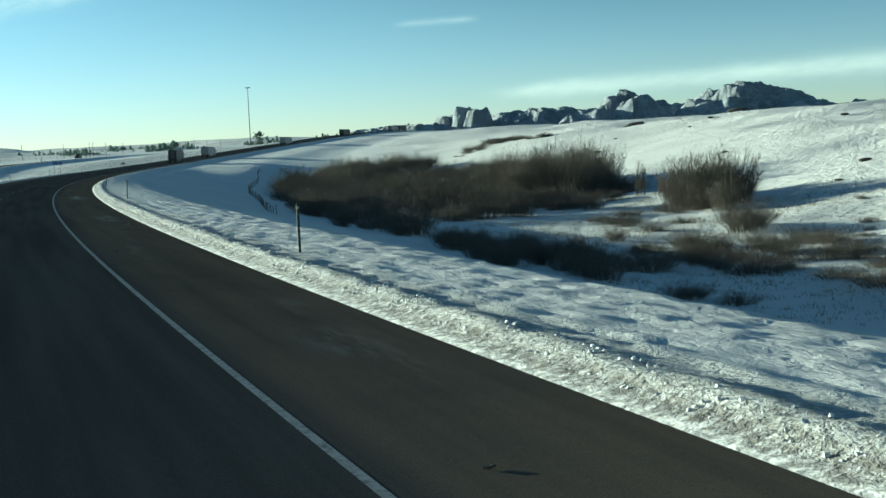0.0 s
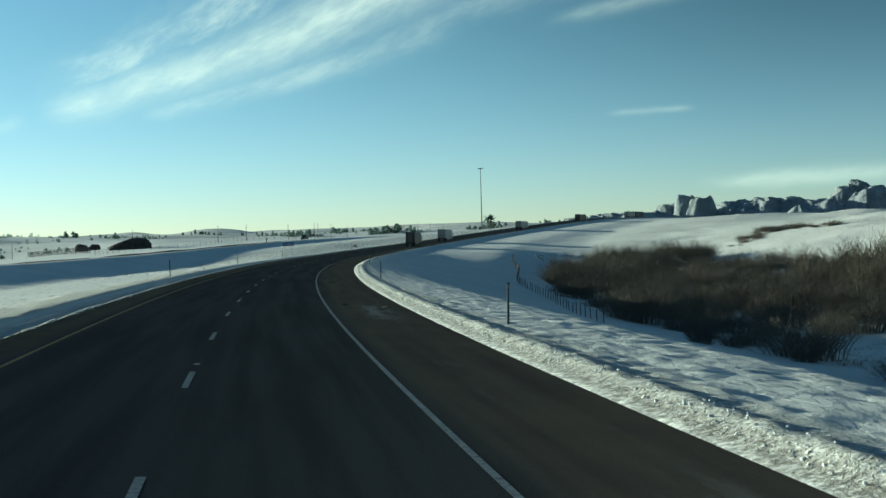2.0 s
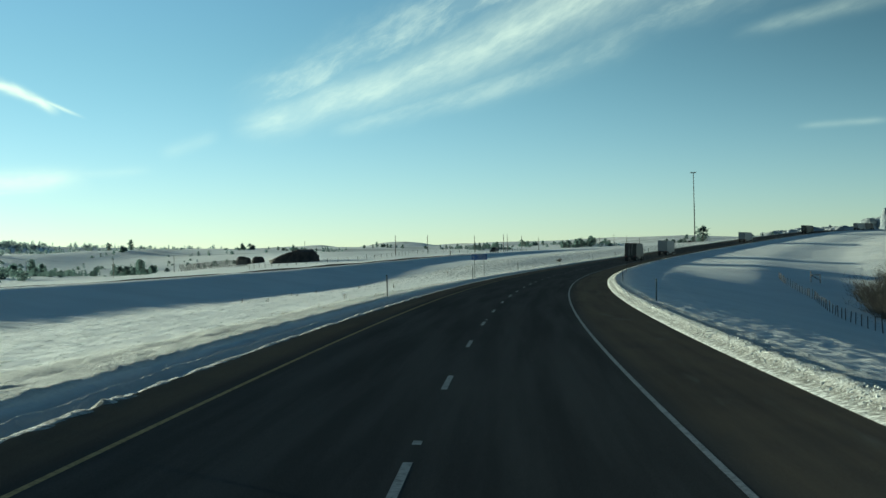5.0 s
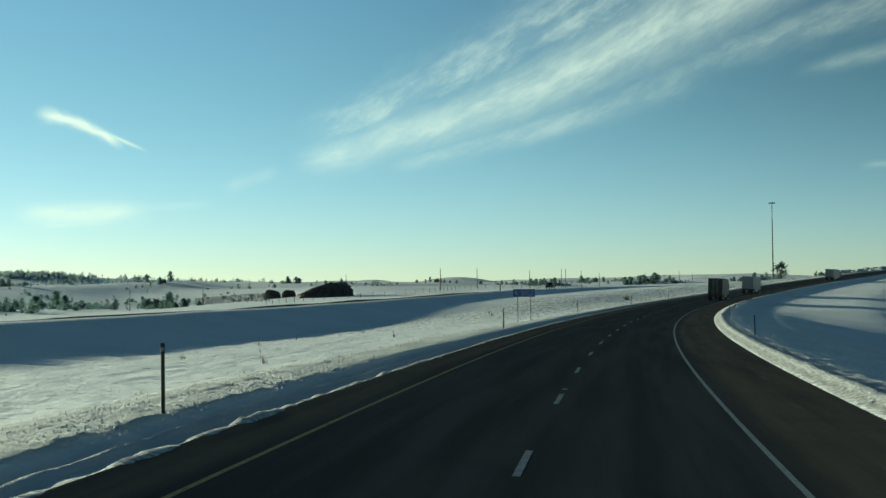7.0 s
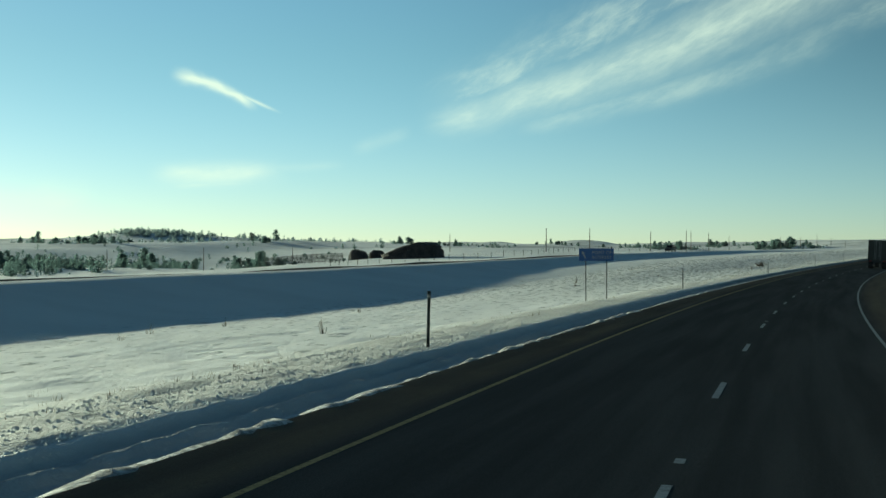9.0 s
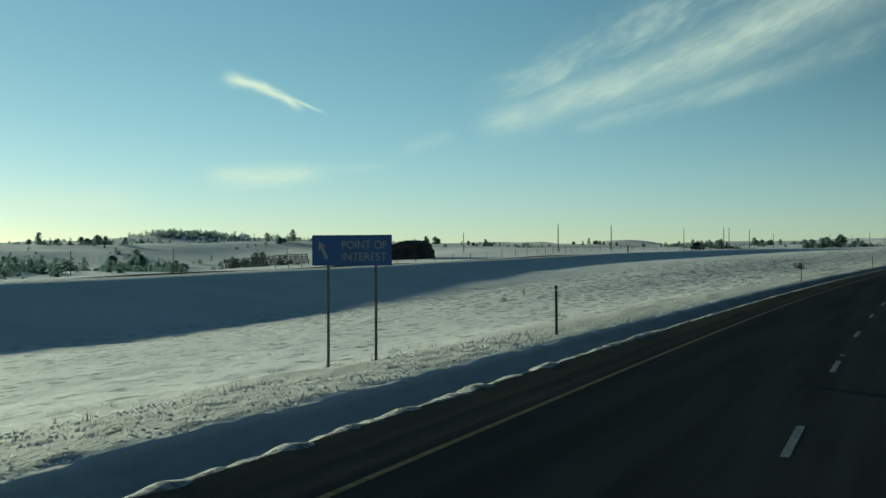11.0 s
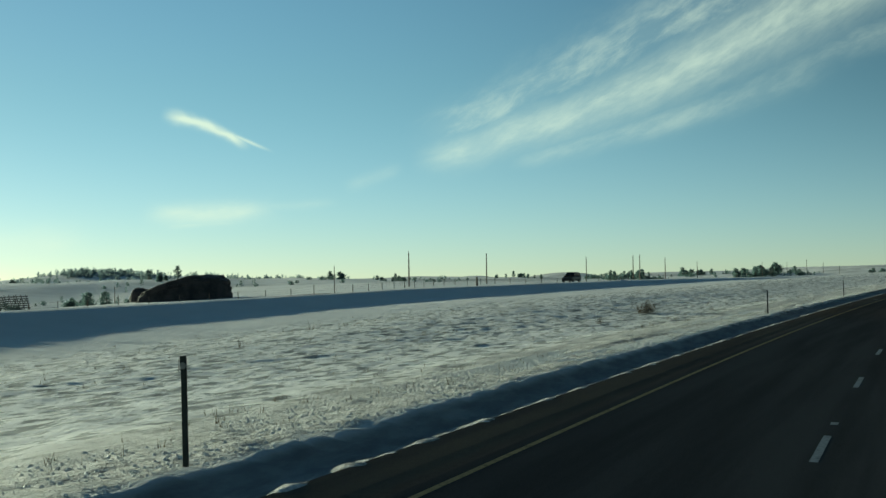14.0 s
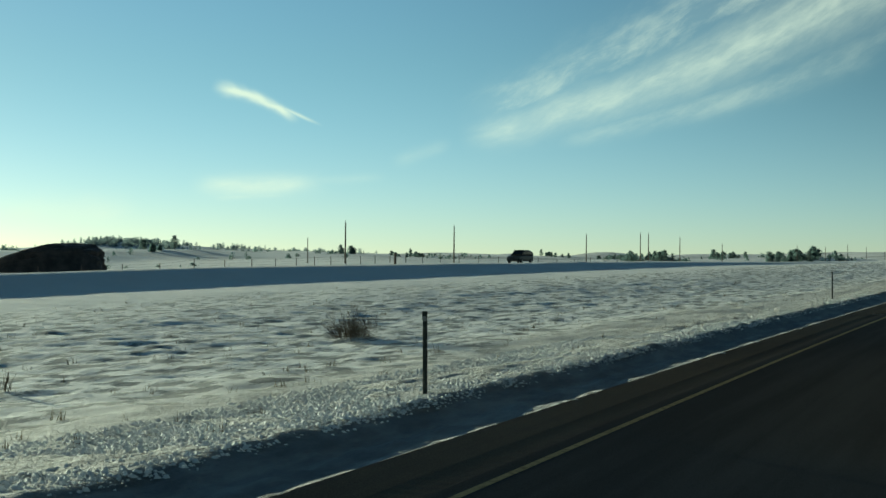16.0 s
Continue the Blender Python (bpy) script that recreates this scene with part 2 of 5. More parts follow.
def paint_asphalt(n, b):
    p = position(n)
    uv, s, l = road_uv(n)
    stretched = n.combine(n.math("MULTIPLY", s, 0.05), n.math("MULTIPLY", l, 1.4))
    streaks, grain = n.noise(stretched, 1.0, 5.0), n.noise(p, 60.0, 3.0, 0.7)
    patch = n.noise(p, 0.35, 4.0)
    col = n.mix(n.ramp(streaks, 0.3, 0.7), (0.090, 0.088, 0.086, 1), (0.130, 0.127, 0.122, 1))
    # sand and dirt on the shoulders outside the edge lines
    dirt = n.math("MAXIMUM", n.ramp(l, 3.5, 4.3), n.ramp(l, -3.6, -4.2))
    dirt = n.math("MULTIPLY", dirt, n.ramp(n.math("ADD", n.math("MULTIPLY", streaks, 0.6), n.math("MULTIPLY", patch, 0.4)), 0.25, 0.7, 0.35, 1.0))
    col = n.mix(n.math("MULTIPLY", dirt, 0.8), col, (0.25, 0.195, 0.14, 1))
    # pale drifts of sand left on the outer shoulder
    sand = n.noise(n.combine(n.math("MULTIPLY", s, 0.16), n.math("MULTIPLY", l, 1.1), 4.0), 1.0, 7.0, 0.66)
    sand = n.math("MULTIPLY", n.ramp(sand, 0.56, 0.70), n.math("MULTIPLY", n.ramp(l, 4.2, 4.9), n.ramp(l, 6.7, 6.0)))
    col = n.mix(n.math("MULTIPLY", sand, 0.7), col, (0.26, 0.235, 0.20, 1))
    for s0, l0, reach, amount in ((108.5, 5.35, 8.0, 0.85), (18.5, 5.45, 2.5, 0.3), (66.0, 5.6, 6.0, 0.4)):
        ds, dl = n.math("ABSOLUTE", n.math("SUBTRACT", s, s0)), n.math("ABSOLUTE", n.math("SUBTRACT", l, l0))
        spot = n.math("MULTIPLY", n.ramp(ds, reach, reach * 0.3), n.ramp(dl, 0.85, 0.15))
        streak = n.noise(n.combine(n.math("MULTIPLY", s, 0.35), n.math("MULTIPLY", l, 2.2), 9.0), 1.0, 7.0, 0.7)
        col = n.mix(n.math("MULTIPLY", n.math("MULTIPLY", spot, n.ramp(streak, 0.42, 0.56)), amount), col, (0.42, 0.40, 0.37, 1))
    lumps = n.ramp(grain, 0.3, 0.75, 0.7, 1.25)
    col = n.mix(1.0, col, n.combine(lumps, lumps, lumps), "MULTIPLY")
    n.put(b.inputs["Base Color"], col)
    n.put(b.inputs["Roughness"], n.ramp(patch, 0.3, 0.7, 0.9, 1.0))
    b.inputs["Specular IOR Level"].default_value = 0.0
    b.inputs["Diffuse Roughness"].default_value = 1.0
    bump(n, b, grain, 0.5, 0.01)


def paint_line(colour):
    def paint(n, b):
        p = position(n)
        worn = n.ramp(n.noise(p, 9.0, 6.0, 0.75), 0.42, 0.72)
        n.put(b.inputs["Base Color"], n.mix(n.math("MULTIPLY", worn, 0.7), (*colour, 1.0), (0.06, 0.06, 0.058, 1)))
        b.inputs["Roughness"].default_value = 0.85
        b.inputs["Specular IOR Level"].default_value = 0.0
        b.inputs["Diffuse Roughness"].default_value = 1.0
    return paint


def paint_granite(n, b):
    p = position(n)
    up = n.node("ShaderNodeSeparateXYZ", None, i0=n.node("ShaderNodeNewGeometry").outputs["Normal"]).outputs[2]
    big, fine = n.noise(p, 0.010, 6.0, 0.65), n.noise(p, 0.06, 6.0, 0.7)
    # rock and tree tones paled towards blue, so distance haze is painted in
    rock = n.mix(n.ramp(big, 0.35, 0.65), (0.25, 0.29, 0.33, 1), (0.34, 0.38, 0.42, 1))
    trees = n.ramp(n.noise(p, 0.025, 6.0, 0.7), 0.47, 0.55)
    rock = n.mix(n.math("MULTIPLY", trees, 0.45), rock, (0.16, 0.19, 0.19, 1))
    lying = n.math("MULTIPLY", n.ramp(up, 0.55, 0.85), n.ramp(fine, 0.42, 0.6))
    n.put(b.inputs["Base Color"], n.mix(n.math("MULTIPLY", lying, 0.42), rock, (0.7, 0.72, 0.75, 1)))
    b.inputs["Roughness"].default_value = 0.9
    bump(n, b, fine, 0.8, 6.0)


def paint_boulder(n, b):
    p = position(n)
    up = n.node("ShaderNodeSeparateXYZ", None, i0=n.node("ShaderNodeNewGeometry").outputs["Normal"]).outputs[2]
    big, fine = n.noise(p, 0.5, 6.0, 0.6), n.noise(p, 4.0, 6.0, 0.7)
    rock = n.mix(n.ramp(big, 0.35, 0.65), (0.040, 0.036, 0.036, 1), (0.085, 0.072, 0.068, 1))
    dust = n.math("MULTIPLY", n.ramp(up, 0.93, 0.995), n.ramp(fine, 0.5, 0.65))
    n.put(b.inputs["Base Color"], n.mix(n.math("MULTIPLY", dust, 0.6), rock, (0.8, 0.82, 0.85, 1)))
    b.inputs["Roughness"].default_value = 0.9
    bump(n, b, fine, 0.9, 0.25)


def paint_twigs(low, high):
    def paint(n, b):
        r = n.node("ShaderNodeObjectInfo").outputs["Random"]
        f = n.node("ShaderNodeNewGeometry").outputs["Random Per Island"]
        k = n.math("ADD", n.math("MULTIPLY", r, 0.5), n.math("MULTIPLY", f, 0.5))
        n.put(b.inputs["Base Color"], n.mix(k, (*low, 1), (*high, 1)))
        b.inputs["Roughness"].default_value = 0.85
    return paint


SNOW = material("snow", paint_snow)
ASPHALT = material("asphalt", paint_asphalt)
WHITE_LINE = material("white_line_paint", paint_line((0.56, 0.56, 0.55)))
YELLOW_LINE = material("yellow_line_paint", paint_line((0.56, 0.44, 0.25)))
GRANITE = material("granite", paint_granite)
BOULDER = material("boulder_rock", paint_boulder)
WILLOW = material("willow_twigs", paint_twigs((0.10, 0.086, 0.070), (0.205, 0.18, 0.145)))
SAGE = material("dry_brush", paint_twigs((0.085, 0.065, 0.045), (0.20, 0.165, 0.11)))
STRAW = material("dry_grass", paint_twigs((0.16, 0.13, 0.08), (0.34, 0.28, 0.17)))


def paint_needles(n, b):
    """Foliage that lets part of the low sun through."""
    paint_twigs((0.07, 0.085, 0.07), (0.11, 0.12, 0.105))(n, b)
    glow = n.node("ShaderNodeBsdfTranslucent", None, Color=(0.14, 0.215, 0.21, 1))
    mixed = n.node("ShaderNodeMixShader", None, i0=0.6, i1=b, i2=glow)
    n.put(next(x for x in n.nodes if x.type == "OUTPUT_MATERIAL").inputs[0], mixed)


NEEDLES = material("pine_needles", paint_needles)


def paint_hazed(n, b):
    """Foliage of the far hills, its colour paled to paint in distance haze."""
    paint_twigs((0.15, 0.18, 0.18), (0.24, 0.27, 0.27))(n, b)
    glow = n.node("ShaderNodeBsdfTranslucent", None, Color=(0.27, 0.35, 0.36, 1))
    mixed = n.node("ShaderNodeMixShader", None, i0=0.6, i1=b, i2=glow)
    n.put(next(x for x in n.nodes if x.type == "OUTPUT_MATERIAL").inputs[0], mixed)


HAZED_NEEDLES = material("hazed_pine_needles", paint_hazed)
BARK = plain("bark", (0.13, 0.10, 0.08), 0.9, relief=0.02)
POLE_WOOD = plain("weathered_pole_wood", (0.14, 0.11, 0.09), 0.85)
GREY_WOOD = plain("weathered_grey_wood", (0.10, 0.097, 0.09), 0.85)
POST_STEEL = plain("delineator_steel", (0.018, 0.027, 0.024), 0.7, 0.0)
MAST_STEEL = plain("weathered_mast_steel", (0.12, 0.12, 0.12), 0.8, 0.2)
GALVANISED = plain("galvanised_steel", (0.42, 0.43, 0.44), 0.45, 0.8)
REFLECTOR = plain("dull_reflector", (0.28, 0.28, 0.27), 0.4)
SIGN_BLUE = plain("sign_blue", (0.015, 0.07, 0.24), 0.4, spread=0.15)
SIGN_WHITE = plain("sign_white", (0.23, 0.25, 0.28), 0.4, spread=0.1)
RUBBER = plain("rubber", (0.022, 0.022, 0.023), 0.8)
DARK_PAINT = plain("dark_trailer_paint", (0.045, 0.042, 0.040), 0.45, spread=0.35, scale=2.0)
WHITE_PAINT = plain("white_trailer_paint", (0.30, 0.31, 0.32), 0.4, spread=0.2, scale=2.0)
DARK_STEEL = plain("dark_steel", (0.06, 0.06, 0.065), 0.5, 0.6)
TAIL_RED = plain("tail_lamp_red", (0.30, 0.012, 0.010), 0.3)
GLASS_DARK = plain("tinted_glass", (0.02, 0.022, 0.025), 0.08, spread=0.05)
GREY_PAINT = plain("dark_grey_car_paint", (0.07, 0.075, 0.08), 0.3, 0.3)
ALUMINIUM = plain("aluminium", (0.55, 0.56, 0.57), 0.35, 0.9)

# ---- the road's line: curvature and grade by distance along it ----
STEP = 2.0
DIST = np.arange(-120.0, 1700.0, STEP)
KNOTS = [0, 150, 300, 450, 600, 800, 1100]
CURVE = np.interp(DIST, KNOTS, [5.75e-4, 5.66e-4, 5.92e-4, 6.13e-4, 6.17e-4, 6.21e-4, 6.26e-4])
GRADE = np.interp(DIST, [0, 150, 300, 450, 600, 800, 870, 960, 1050, 1300], [0.00223, 0.00098, 0.00303, 0.01290, 0.02489, 0.0366, 0.031, 0.012, 0.0, -0.006])
LEAN, CAM_OFF = -0.0451, 1.137


def summed(v):
    out = np.concatenate([[0.0], np.cumsum(0.5 * (v[1:] + v[:-1]) * STEP)])
    return out - np.interp(0, DIST, out)


TURN = summed(CURVE)
RX, RY, RZ = summed(np.sin(TURN)), summed(np.cos(TURN)), summed(GRADE)


def smooth(a, b, v):
    t = np.clip((np.asarray(v, float) - a) / (b - a), 0, 1)
    return t * t * (3 - 2 * t)


def lattice(i, j, seed):
    h = np.sin(i * 127.1 + j * 311.7 + seed * 74.7) * 43758.5453
    return h - np.floor(h)


def bumps(x, y, size, seed=0, octaves=4):
    """Value noise round zero, from -1 to 1, with bumps of the given size."""
    out, amp, total = 0.0, 1.0, 0.0
    for o in range(octaves):
        u, v = x / size + o * 17.3, y / size - o * 9.1
        i, j = np.floor(u), np.floor(v)
        a, b = u - i, v - j
        a, b = a * a * (3 - 2 * a), b * b * (3 - 2 * b)
        k = seed + o
        top = lattice(i, j, k) * (1 - a) + lattice(i + 1, j, k) * a
        low = lattice(i, j + 1, k) * (1 - a) + lattice(i + 1, j + 1, k) * a
        out, total = out + amp * (top * (1 - b) + low * b), total + amp
        amp, size = amp * 0.5, size * 0.5
    return out / total * 2 - 1


# cross-section: distance from the lane line, then heights over the road's line by distance along it
SECTION = [
    (-165, [(0, -6.0), (300, -5.0), (500, -3.0), (600, -1.4), (700, -1.4), (850, -6.0)]),
    (-120, [(0, -4.0), (300, -3.4), (500, -1.6), (600, -0.6), (660, 0.0), (750, -2.5), (850, -5.0)]),
    (-90, [(0, -1.5), (300, -1.3), (500, -0.2), (650, -0.2), (750, -2.3), (850, -4.8)]),
    (-73, [(0, -0.15), (320, -0.10), (400, 0.10), (470, 0.50), (540, 0.80), (580, 0.60), (640, 0.00), (750, -2.10), (850, -4.50)]),
    (-59.6, [(0, 0.07), (320, 0.12), (400, 0.32), (470, 0.72), (540, 1.02), (580, 0.82), (640, 0.22), (750, -1.88), (850, -4.28)]),
    (-58, [(0, 0.35), (320, 0.40), (400, 0.60), (470, 1.00), (540, 1.30), (580, 1.10), (640, 0.50), (750, -1.60), (850, -4.00)]),
    (-57, [(0, 0.38), (320, 0.43), (400, 0.63), (470, 1.03), (540, 1.33), (580, 1.13), (640, 0.53), (750, -1.57), (850, -3.97)]),
    (-55.2, [(0, -0.12), (320, -0.07), (400, 0.13), (470, 0.45), (540, 0.70), (580, 0.55), (640, 0.05), (750, -1.9), (850, -4.1)]),
    (-52, [(0, -0.7), (320, -0.7), (400, -0.5), (470, -0.15), (540, 0.2), (580, 0.1), (640, -0.3), (750, -1.9), (850, -3.9)]),
    (-40, [(0, -2.5), (380, -2.5), (430, -1.7), (480, -0.5), (520, 0.1), (640, -0.2), (750, -1.0), (850, -2.6)]),
    (-31, [(0, -1.8), (370, -1.8), (415, -1.2), (480, 0.0), (520, 0.3), (640, 0.1), (750, -0.7), (850, -1.9)]),
    (-20, [(0, -1.1), (342, -1.1), (415, -0.8), (485, -0.15), (640, 0.0), (850, -0.6)]),
    (-13, [(0, -0.58), (342, -0.58), (485, -0.1), (850, -0.2)]),
    (-9.5, [(0, 0.02), (850, 0.02)]),
    (-7.6, [(0, 0.27), (850, 0.27)]),
    (-7, [(0, 0.33), (850, 0.33)]),
    (-6.6, [(0, 0.36), (850, 0.36)]),
    (-6.25, [(0, 0.24), (225, 0.24), (262, 0.36), (430, 0.37), (465, 0.25), (850, 0.28)]),
    (-5.9, [(0, 0.13), (240, 0.13), (330, 0.22), (376, 0.29), (430, 0.22), (465, 0.14), (850, 0.17)]),
    (-5.72, [(0, 0.31), (280, 0.30), (340, 0.19), (850, 0.15)]),
    (-5.5, [(0, 0.12), (330, 0.14), (850, 0.13)]),
    (-5.25, [(0, 0.15), (330, 0.19), (430, 0.17), (850, 0.16)]),
    (-5.08, [(0, 0.282), (300, 0.278), (360, 0.268), (420, 0.235), (850, 0.235)]),
    (-4.9, [(0, 0.268), (400, 0.268), (440, 0.255), (850, 0.255)]),
    (-4.78, [(0, 0.235), (850, 0.235)]),
    (-4.6, [(0, 0.08), (850, 0.08)]),
    (6.5, [(0, -0.36), (850, -0.36)]),
    (6.7, [(0, -0.24), (850, -0.24)]),
    (7.0, [(0, -0.20), (850, -0.20)]),
    (7.3, [(0, -0.07), (850, -0.07)]),
    (7.55, [(0, -0.06), (850, -0.06)]),
    (7.9, [(0, -0.13), (850, -0.13)]),
    (8.6, [(0, -0.17), (130, -0.17), (220, -0.20), (850, -0.20)]),
    (10.5, [(0, -0.31), (130, -0.32), (220, -0.50), (850, -0.50)]),
    (12.2, [(0, -0.46), (130, -0.50), (220, -0.78), (850, -0.78)]),
    (14.2, [(0, -1.03), (130, -1.05), (220, -1.12), (420, -0.95), (850, -0.95)]),
    (18, [(0, -2.3), (340, -1.9), (420, -1.2), (850, -0.9)]),
    (29, [(0, -5.6), (200, -5.4), (300, -4.4), (341, -3.6), (390, -2.4), (450, -1.4), (850, -1.0)]),
    (40, [(0, -9.2), (100, -9.0), (167, -7.9), (250, -7.0), (341, -5.3), (400, -4.0), (450, -2.6), (850, -1.5)]),
    (52, [(0, -9.8), (100, -9.7), (167, -8.8), (250, -7.9), (341, -6.2), (420, -4.6), (500, -3.0), (850, -1.0)]),
    (86, [(0, -9.4), (100, -9.2), (223, -8.7), (341, -6.5), (430, -4.0), (550, -1.5), (850, 0.0)]),
    (112, [(0, -5.5), (220, -4.8), (340, -2.6), (430, 0.5), (550, 1.7), (850, -0.4)]),
    (150, [(0, 1.0), (220, 2.0), (340, 4.0), (474, 6.0), (600, 5.0), (850, 0.5)]),
    (190, [(0, 6.5), (220, 7.5), (340, 8.4), (474, 7.5), (600, 5.5), (850, 0.2)]),
    (240, [(0, 9.5), (220, 9.6), (340, 9.3), (474, 7.0), (600, 5.5), (850, -1.0)]),
]
LATERAL = np.array([c[0] for c in SECTION], float)


def section(s, l):
    """Height over the road's line, by straight pieces across, rounded away from the pavement."""
    s, l = np.broadcast_arrays(np.asarray(s, float), np.asarray(l, float))
    cols = np.array([np.interp(s.ravel(), *zip(*c[1])) for c in SECTION])

    def one(q):
        q = np.clip(q, LATERAL[0], LATERAL[-1]).ravel()
        i = np.clip(np.searchsorted(LATERAL, q) - 1, 0, len(LATERAL) - 2)
        f = (q - LATERAL[i]) / (LATERAL[i + 1] - LATERAL[i])
        k = np.arange(len(q))
        return cols[i, k] * (1 - f) + cols[i + 1, k] * f
    reach = np.clip((np.abs(l) - 9) * 0.12, 0, 7) * np.where((l < -44) & (l > -80), 0.06, 1.0)
    return ((one(l - reach) + 2 * one(l) + one(l + reach)) / 4).reshape(s.shape)


def to_road(x, y):
    """Distance along the road and from its lane line, for places in the world."""
    x, y = np.atleast_1d(x).astype(float), np.atleast_1d(y).astype(float)
    s, l = np.empty_like(x), np.empty_like(x)
    for a in range(0, len(x), 4000):
        b = slice(a, a + 4000)
        j = np.argmin((x[b, None] - RX) ** 2 + (y[b, None] - RY) ** 2, axis=1)
        dx, dy = x[b] - RX[j], y[b] - RY[j]
        s[b] = DIST[j] + dx * np.sin(TURN[j]) + dy * np.cos(TURN[j])
        l[b] = dx * np.cos(TURN[j]) - dy * np.sin(TURN[j]) + CAM_OFF
    return s, l


HILLS = [(-11.0, 1700, 5, 160), (16.3, 2150, 14, 130), (13.0, 2300, 6, 240), (19.5, 2000, 3.5, 260), (10.0, 2600, 8, 150), (3.7, 3300, 9, 100), (2.5, 3250, 8, 36), (-0.3, 3400, 14, 60), (-1.5, 3400, 10, 50), (-2.9, 3600, 13, 80), (-5.5, 3600, 8, 120),
         (15.0, 900, 5, 120), (11.0, 1150, 5, 140), (19.0, 820, 4, 110), (8.5, 1500, 4, 150)]


def far_height(x, y):
    """The open country past the road's own cutting: it climbs gently, with low hills."""
    dx, dy = x - 20, y - 230
    r = np.hypot(dx, dy)
    yaw = np.degrees(np.arctan2(-dx, dy))
    z = 1.0 + 0.0105 * r + bumps(x, y, 420, 3, 3) * np.clip(r / 300, 0, 3.2) + bumps(x, y, 170, 5, 2) * (4.2 + 3.0 * smooth(6, 11, yaw) * smooth(40, 26, yaw) * smooth(1700, 1200, r)) * smooth(300, 700, r) + bumps(x, y, 75, 8, 3) * (1.7 + 1.0 * smooth(6, 11, yaw)) * smooth(350, 700, r)
    z = z - 8.0 * smooth(4, 12, yaw) * smooth(90, 60, yaw) * smooth(150, 420, r) * smooth(1500, 700, r)
    for a, d, h, w in HILLS:
        hx, hy = 20 - d * math.sin(radians(a)), 230 + d * math.cos(radians(a))
        z = z + h * np.exp(-((x - hx) ** 2 + (y - hy) ** 2) / (2 * w * w))
    return z


def height(x, y, s=None, l=None):
    """The ground's height."""
    if s is None:
        s, l = to_road(x, y)
    base = np.interp(s, DIST, RZ)
    near = base + section(s, l) + bumps(x, y, 22, 11, 3) * 0.35 * smooth(12, 60, np.abs(l)) * np.where(l < 0, 1 - 0.8 * smooth(-24, -34, l) * smooth(-76, -64, l), 1.0) + (bumps(x, y, 55, 13, 4) * 3.2 - np.abs(bumps(x, y, 90, 17, 3)) * 2.0) * smooth(95, 150, l) + bumps(x, y, 11, 19, 3) * 0.55 * smooth(50, 80, l)
    edge = np.where(l < 0, smooth(125, 260, -l), smooth(200, 330, l))
    edge = np.maximum(edge, np.maximum(smooth(900, 1250, s), smooth(-40, -110, s)) * smooth(20, 80, np.abs(l)))
    return near * (1 - edge) + far_height(x, y) * edge


def place(s, l, up=0.0):
    """A place in the world by road distance and offset; up is over the ground."""
    x, y = flat(s, l)
    return Vector((float(x), float(y), float(height(np.array([x]), np.array([y]), np.array([float(s)]), np.array([float(l)]))[0]) + up))


def flat(s, l):
    t = np.interp(s, DIST, TURN)
    q = np.asarray(l) - CAM_OFF
    return np.interp(s, DIST, RX) + np.cos(t) * q, np.interp(s, DIST, RY) - np.sin(t) * q


def paved(s, l):
    """Height of the pavement, which leans into the curve."""
    return np.interp(s, DIST, RZ) + LEAN * (np.asarray(l) - CAM_OFF)


def heading(s):
    """Yaw in degrees of the road at s."""
    return -math.degrees(float(np.interp(s, DIST, TURN)))


def ground_at(x, y):
    return float(height(np.array([float(x)]), np.array([float(y)]))[0])


def polar(yaw, d, origin=(20.0, 230.0)):
    return origin[0] - d * math.sin(radians(yaw)), origin[1] + d * math.cos(radians(yaw))


# ---- mesh helpers ----


def grid_mesh(name, x, y, z, mat, s=None, l=None, soft=True, wrap=False):
    """A sheet from arrays of one shape, with the road's coordinates as its map."""
    rows, cols = x.shape
    verts = np.stack([x, y, z], -1).reshape(-1, 3)
    i = np.arange(rows * cols).reshape(rows, cols)
    q = np.stack([i[:-1, :-1], i[:-1, 1:], i[1:, 1:], i[1:, :-1]], -1).reshape(-1, 4)
    me = bpy.data.meshes.new(name)
    me.vertices.add(len(verts))
    me.vertices.foreach_set("co", verts.ravel())
    me.loops.add(q.size)
    me.loops.foreach_set("vertex_index", q.ravel())
    me.polygons.add(len(q))
    me.polygons.foreach_set("loop_start", np.arange(0, q.size, 4))
    me.polygons.foreach_set("use_smooth", np.full(len(q), soft))
    me.update(calc_edges=True)
    if s is not None:
        uv = me.uv_layers.new(name="along")
        co = np.stack([np.broadcast_to(s, x.shape), np.broadcast_to(l, x.shape)], -1).reshape(-1, 2)[q.ravel()]
        uv.data.foreach_set("uv", co.ravel())
    me.materials.append(mat)
    return me


def mesh_of(name, bm, mat):
    me = bpy.data.meshes.new(name)
    bm.to_mesh(me)
    bm.free()
    me.materials.append(mat)
    return me


def part(name, bm, mat, parent, label=""):
    ob = new(name, bm if isinstance(bm, bpy.types.Mesh) else mesh_of(name, bm, mat))
    ob.parent = parent
    if label:
        ob["label"] = label
    return ob


def box(sx, sy, sz, at=(0, 0, 0), bevel=0.0, turn=None):
    """A box centred in x and y, standing on at, with rounded edges."""
    bm = bmesh.new()
    bmesh.ops.create_cube(bm, size=1.0)
    bmesh.ops.scale(bm, vec=(sx, sy, sz), verts=bm.verts)
    if bevel:
        bmesh.ops.bevel(bm, geom=bm.edges[:], offset=bevel, segments=2, affect="EDGES")
    if turn:
        bmesh.ops.transform(bm, matrix=turn, verts=bm.verts)
    bmesh.ops.translate(bm, vec=(at[0], at[1], at[2] + sz / 2), verts=bm.verts)
    return bm


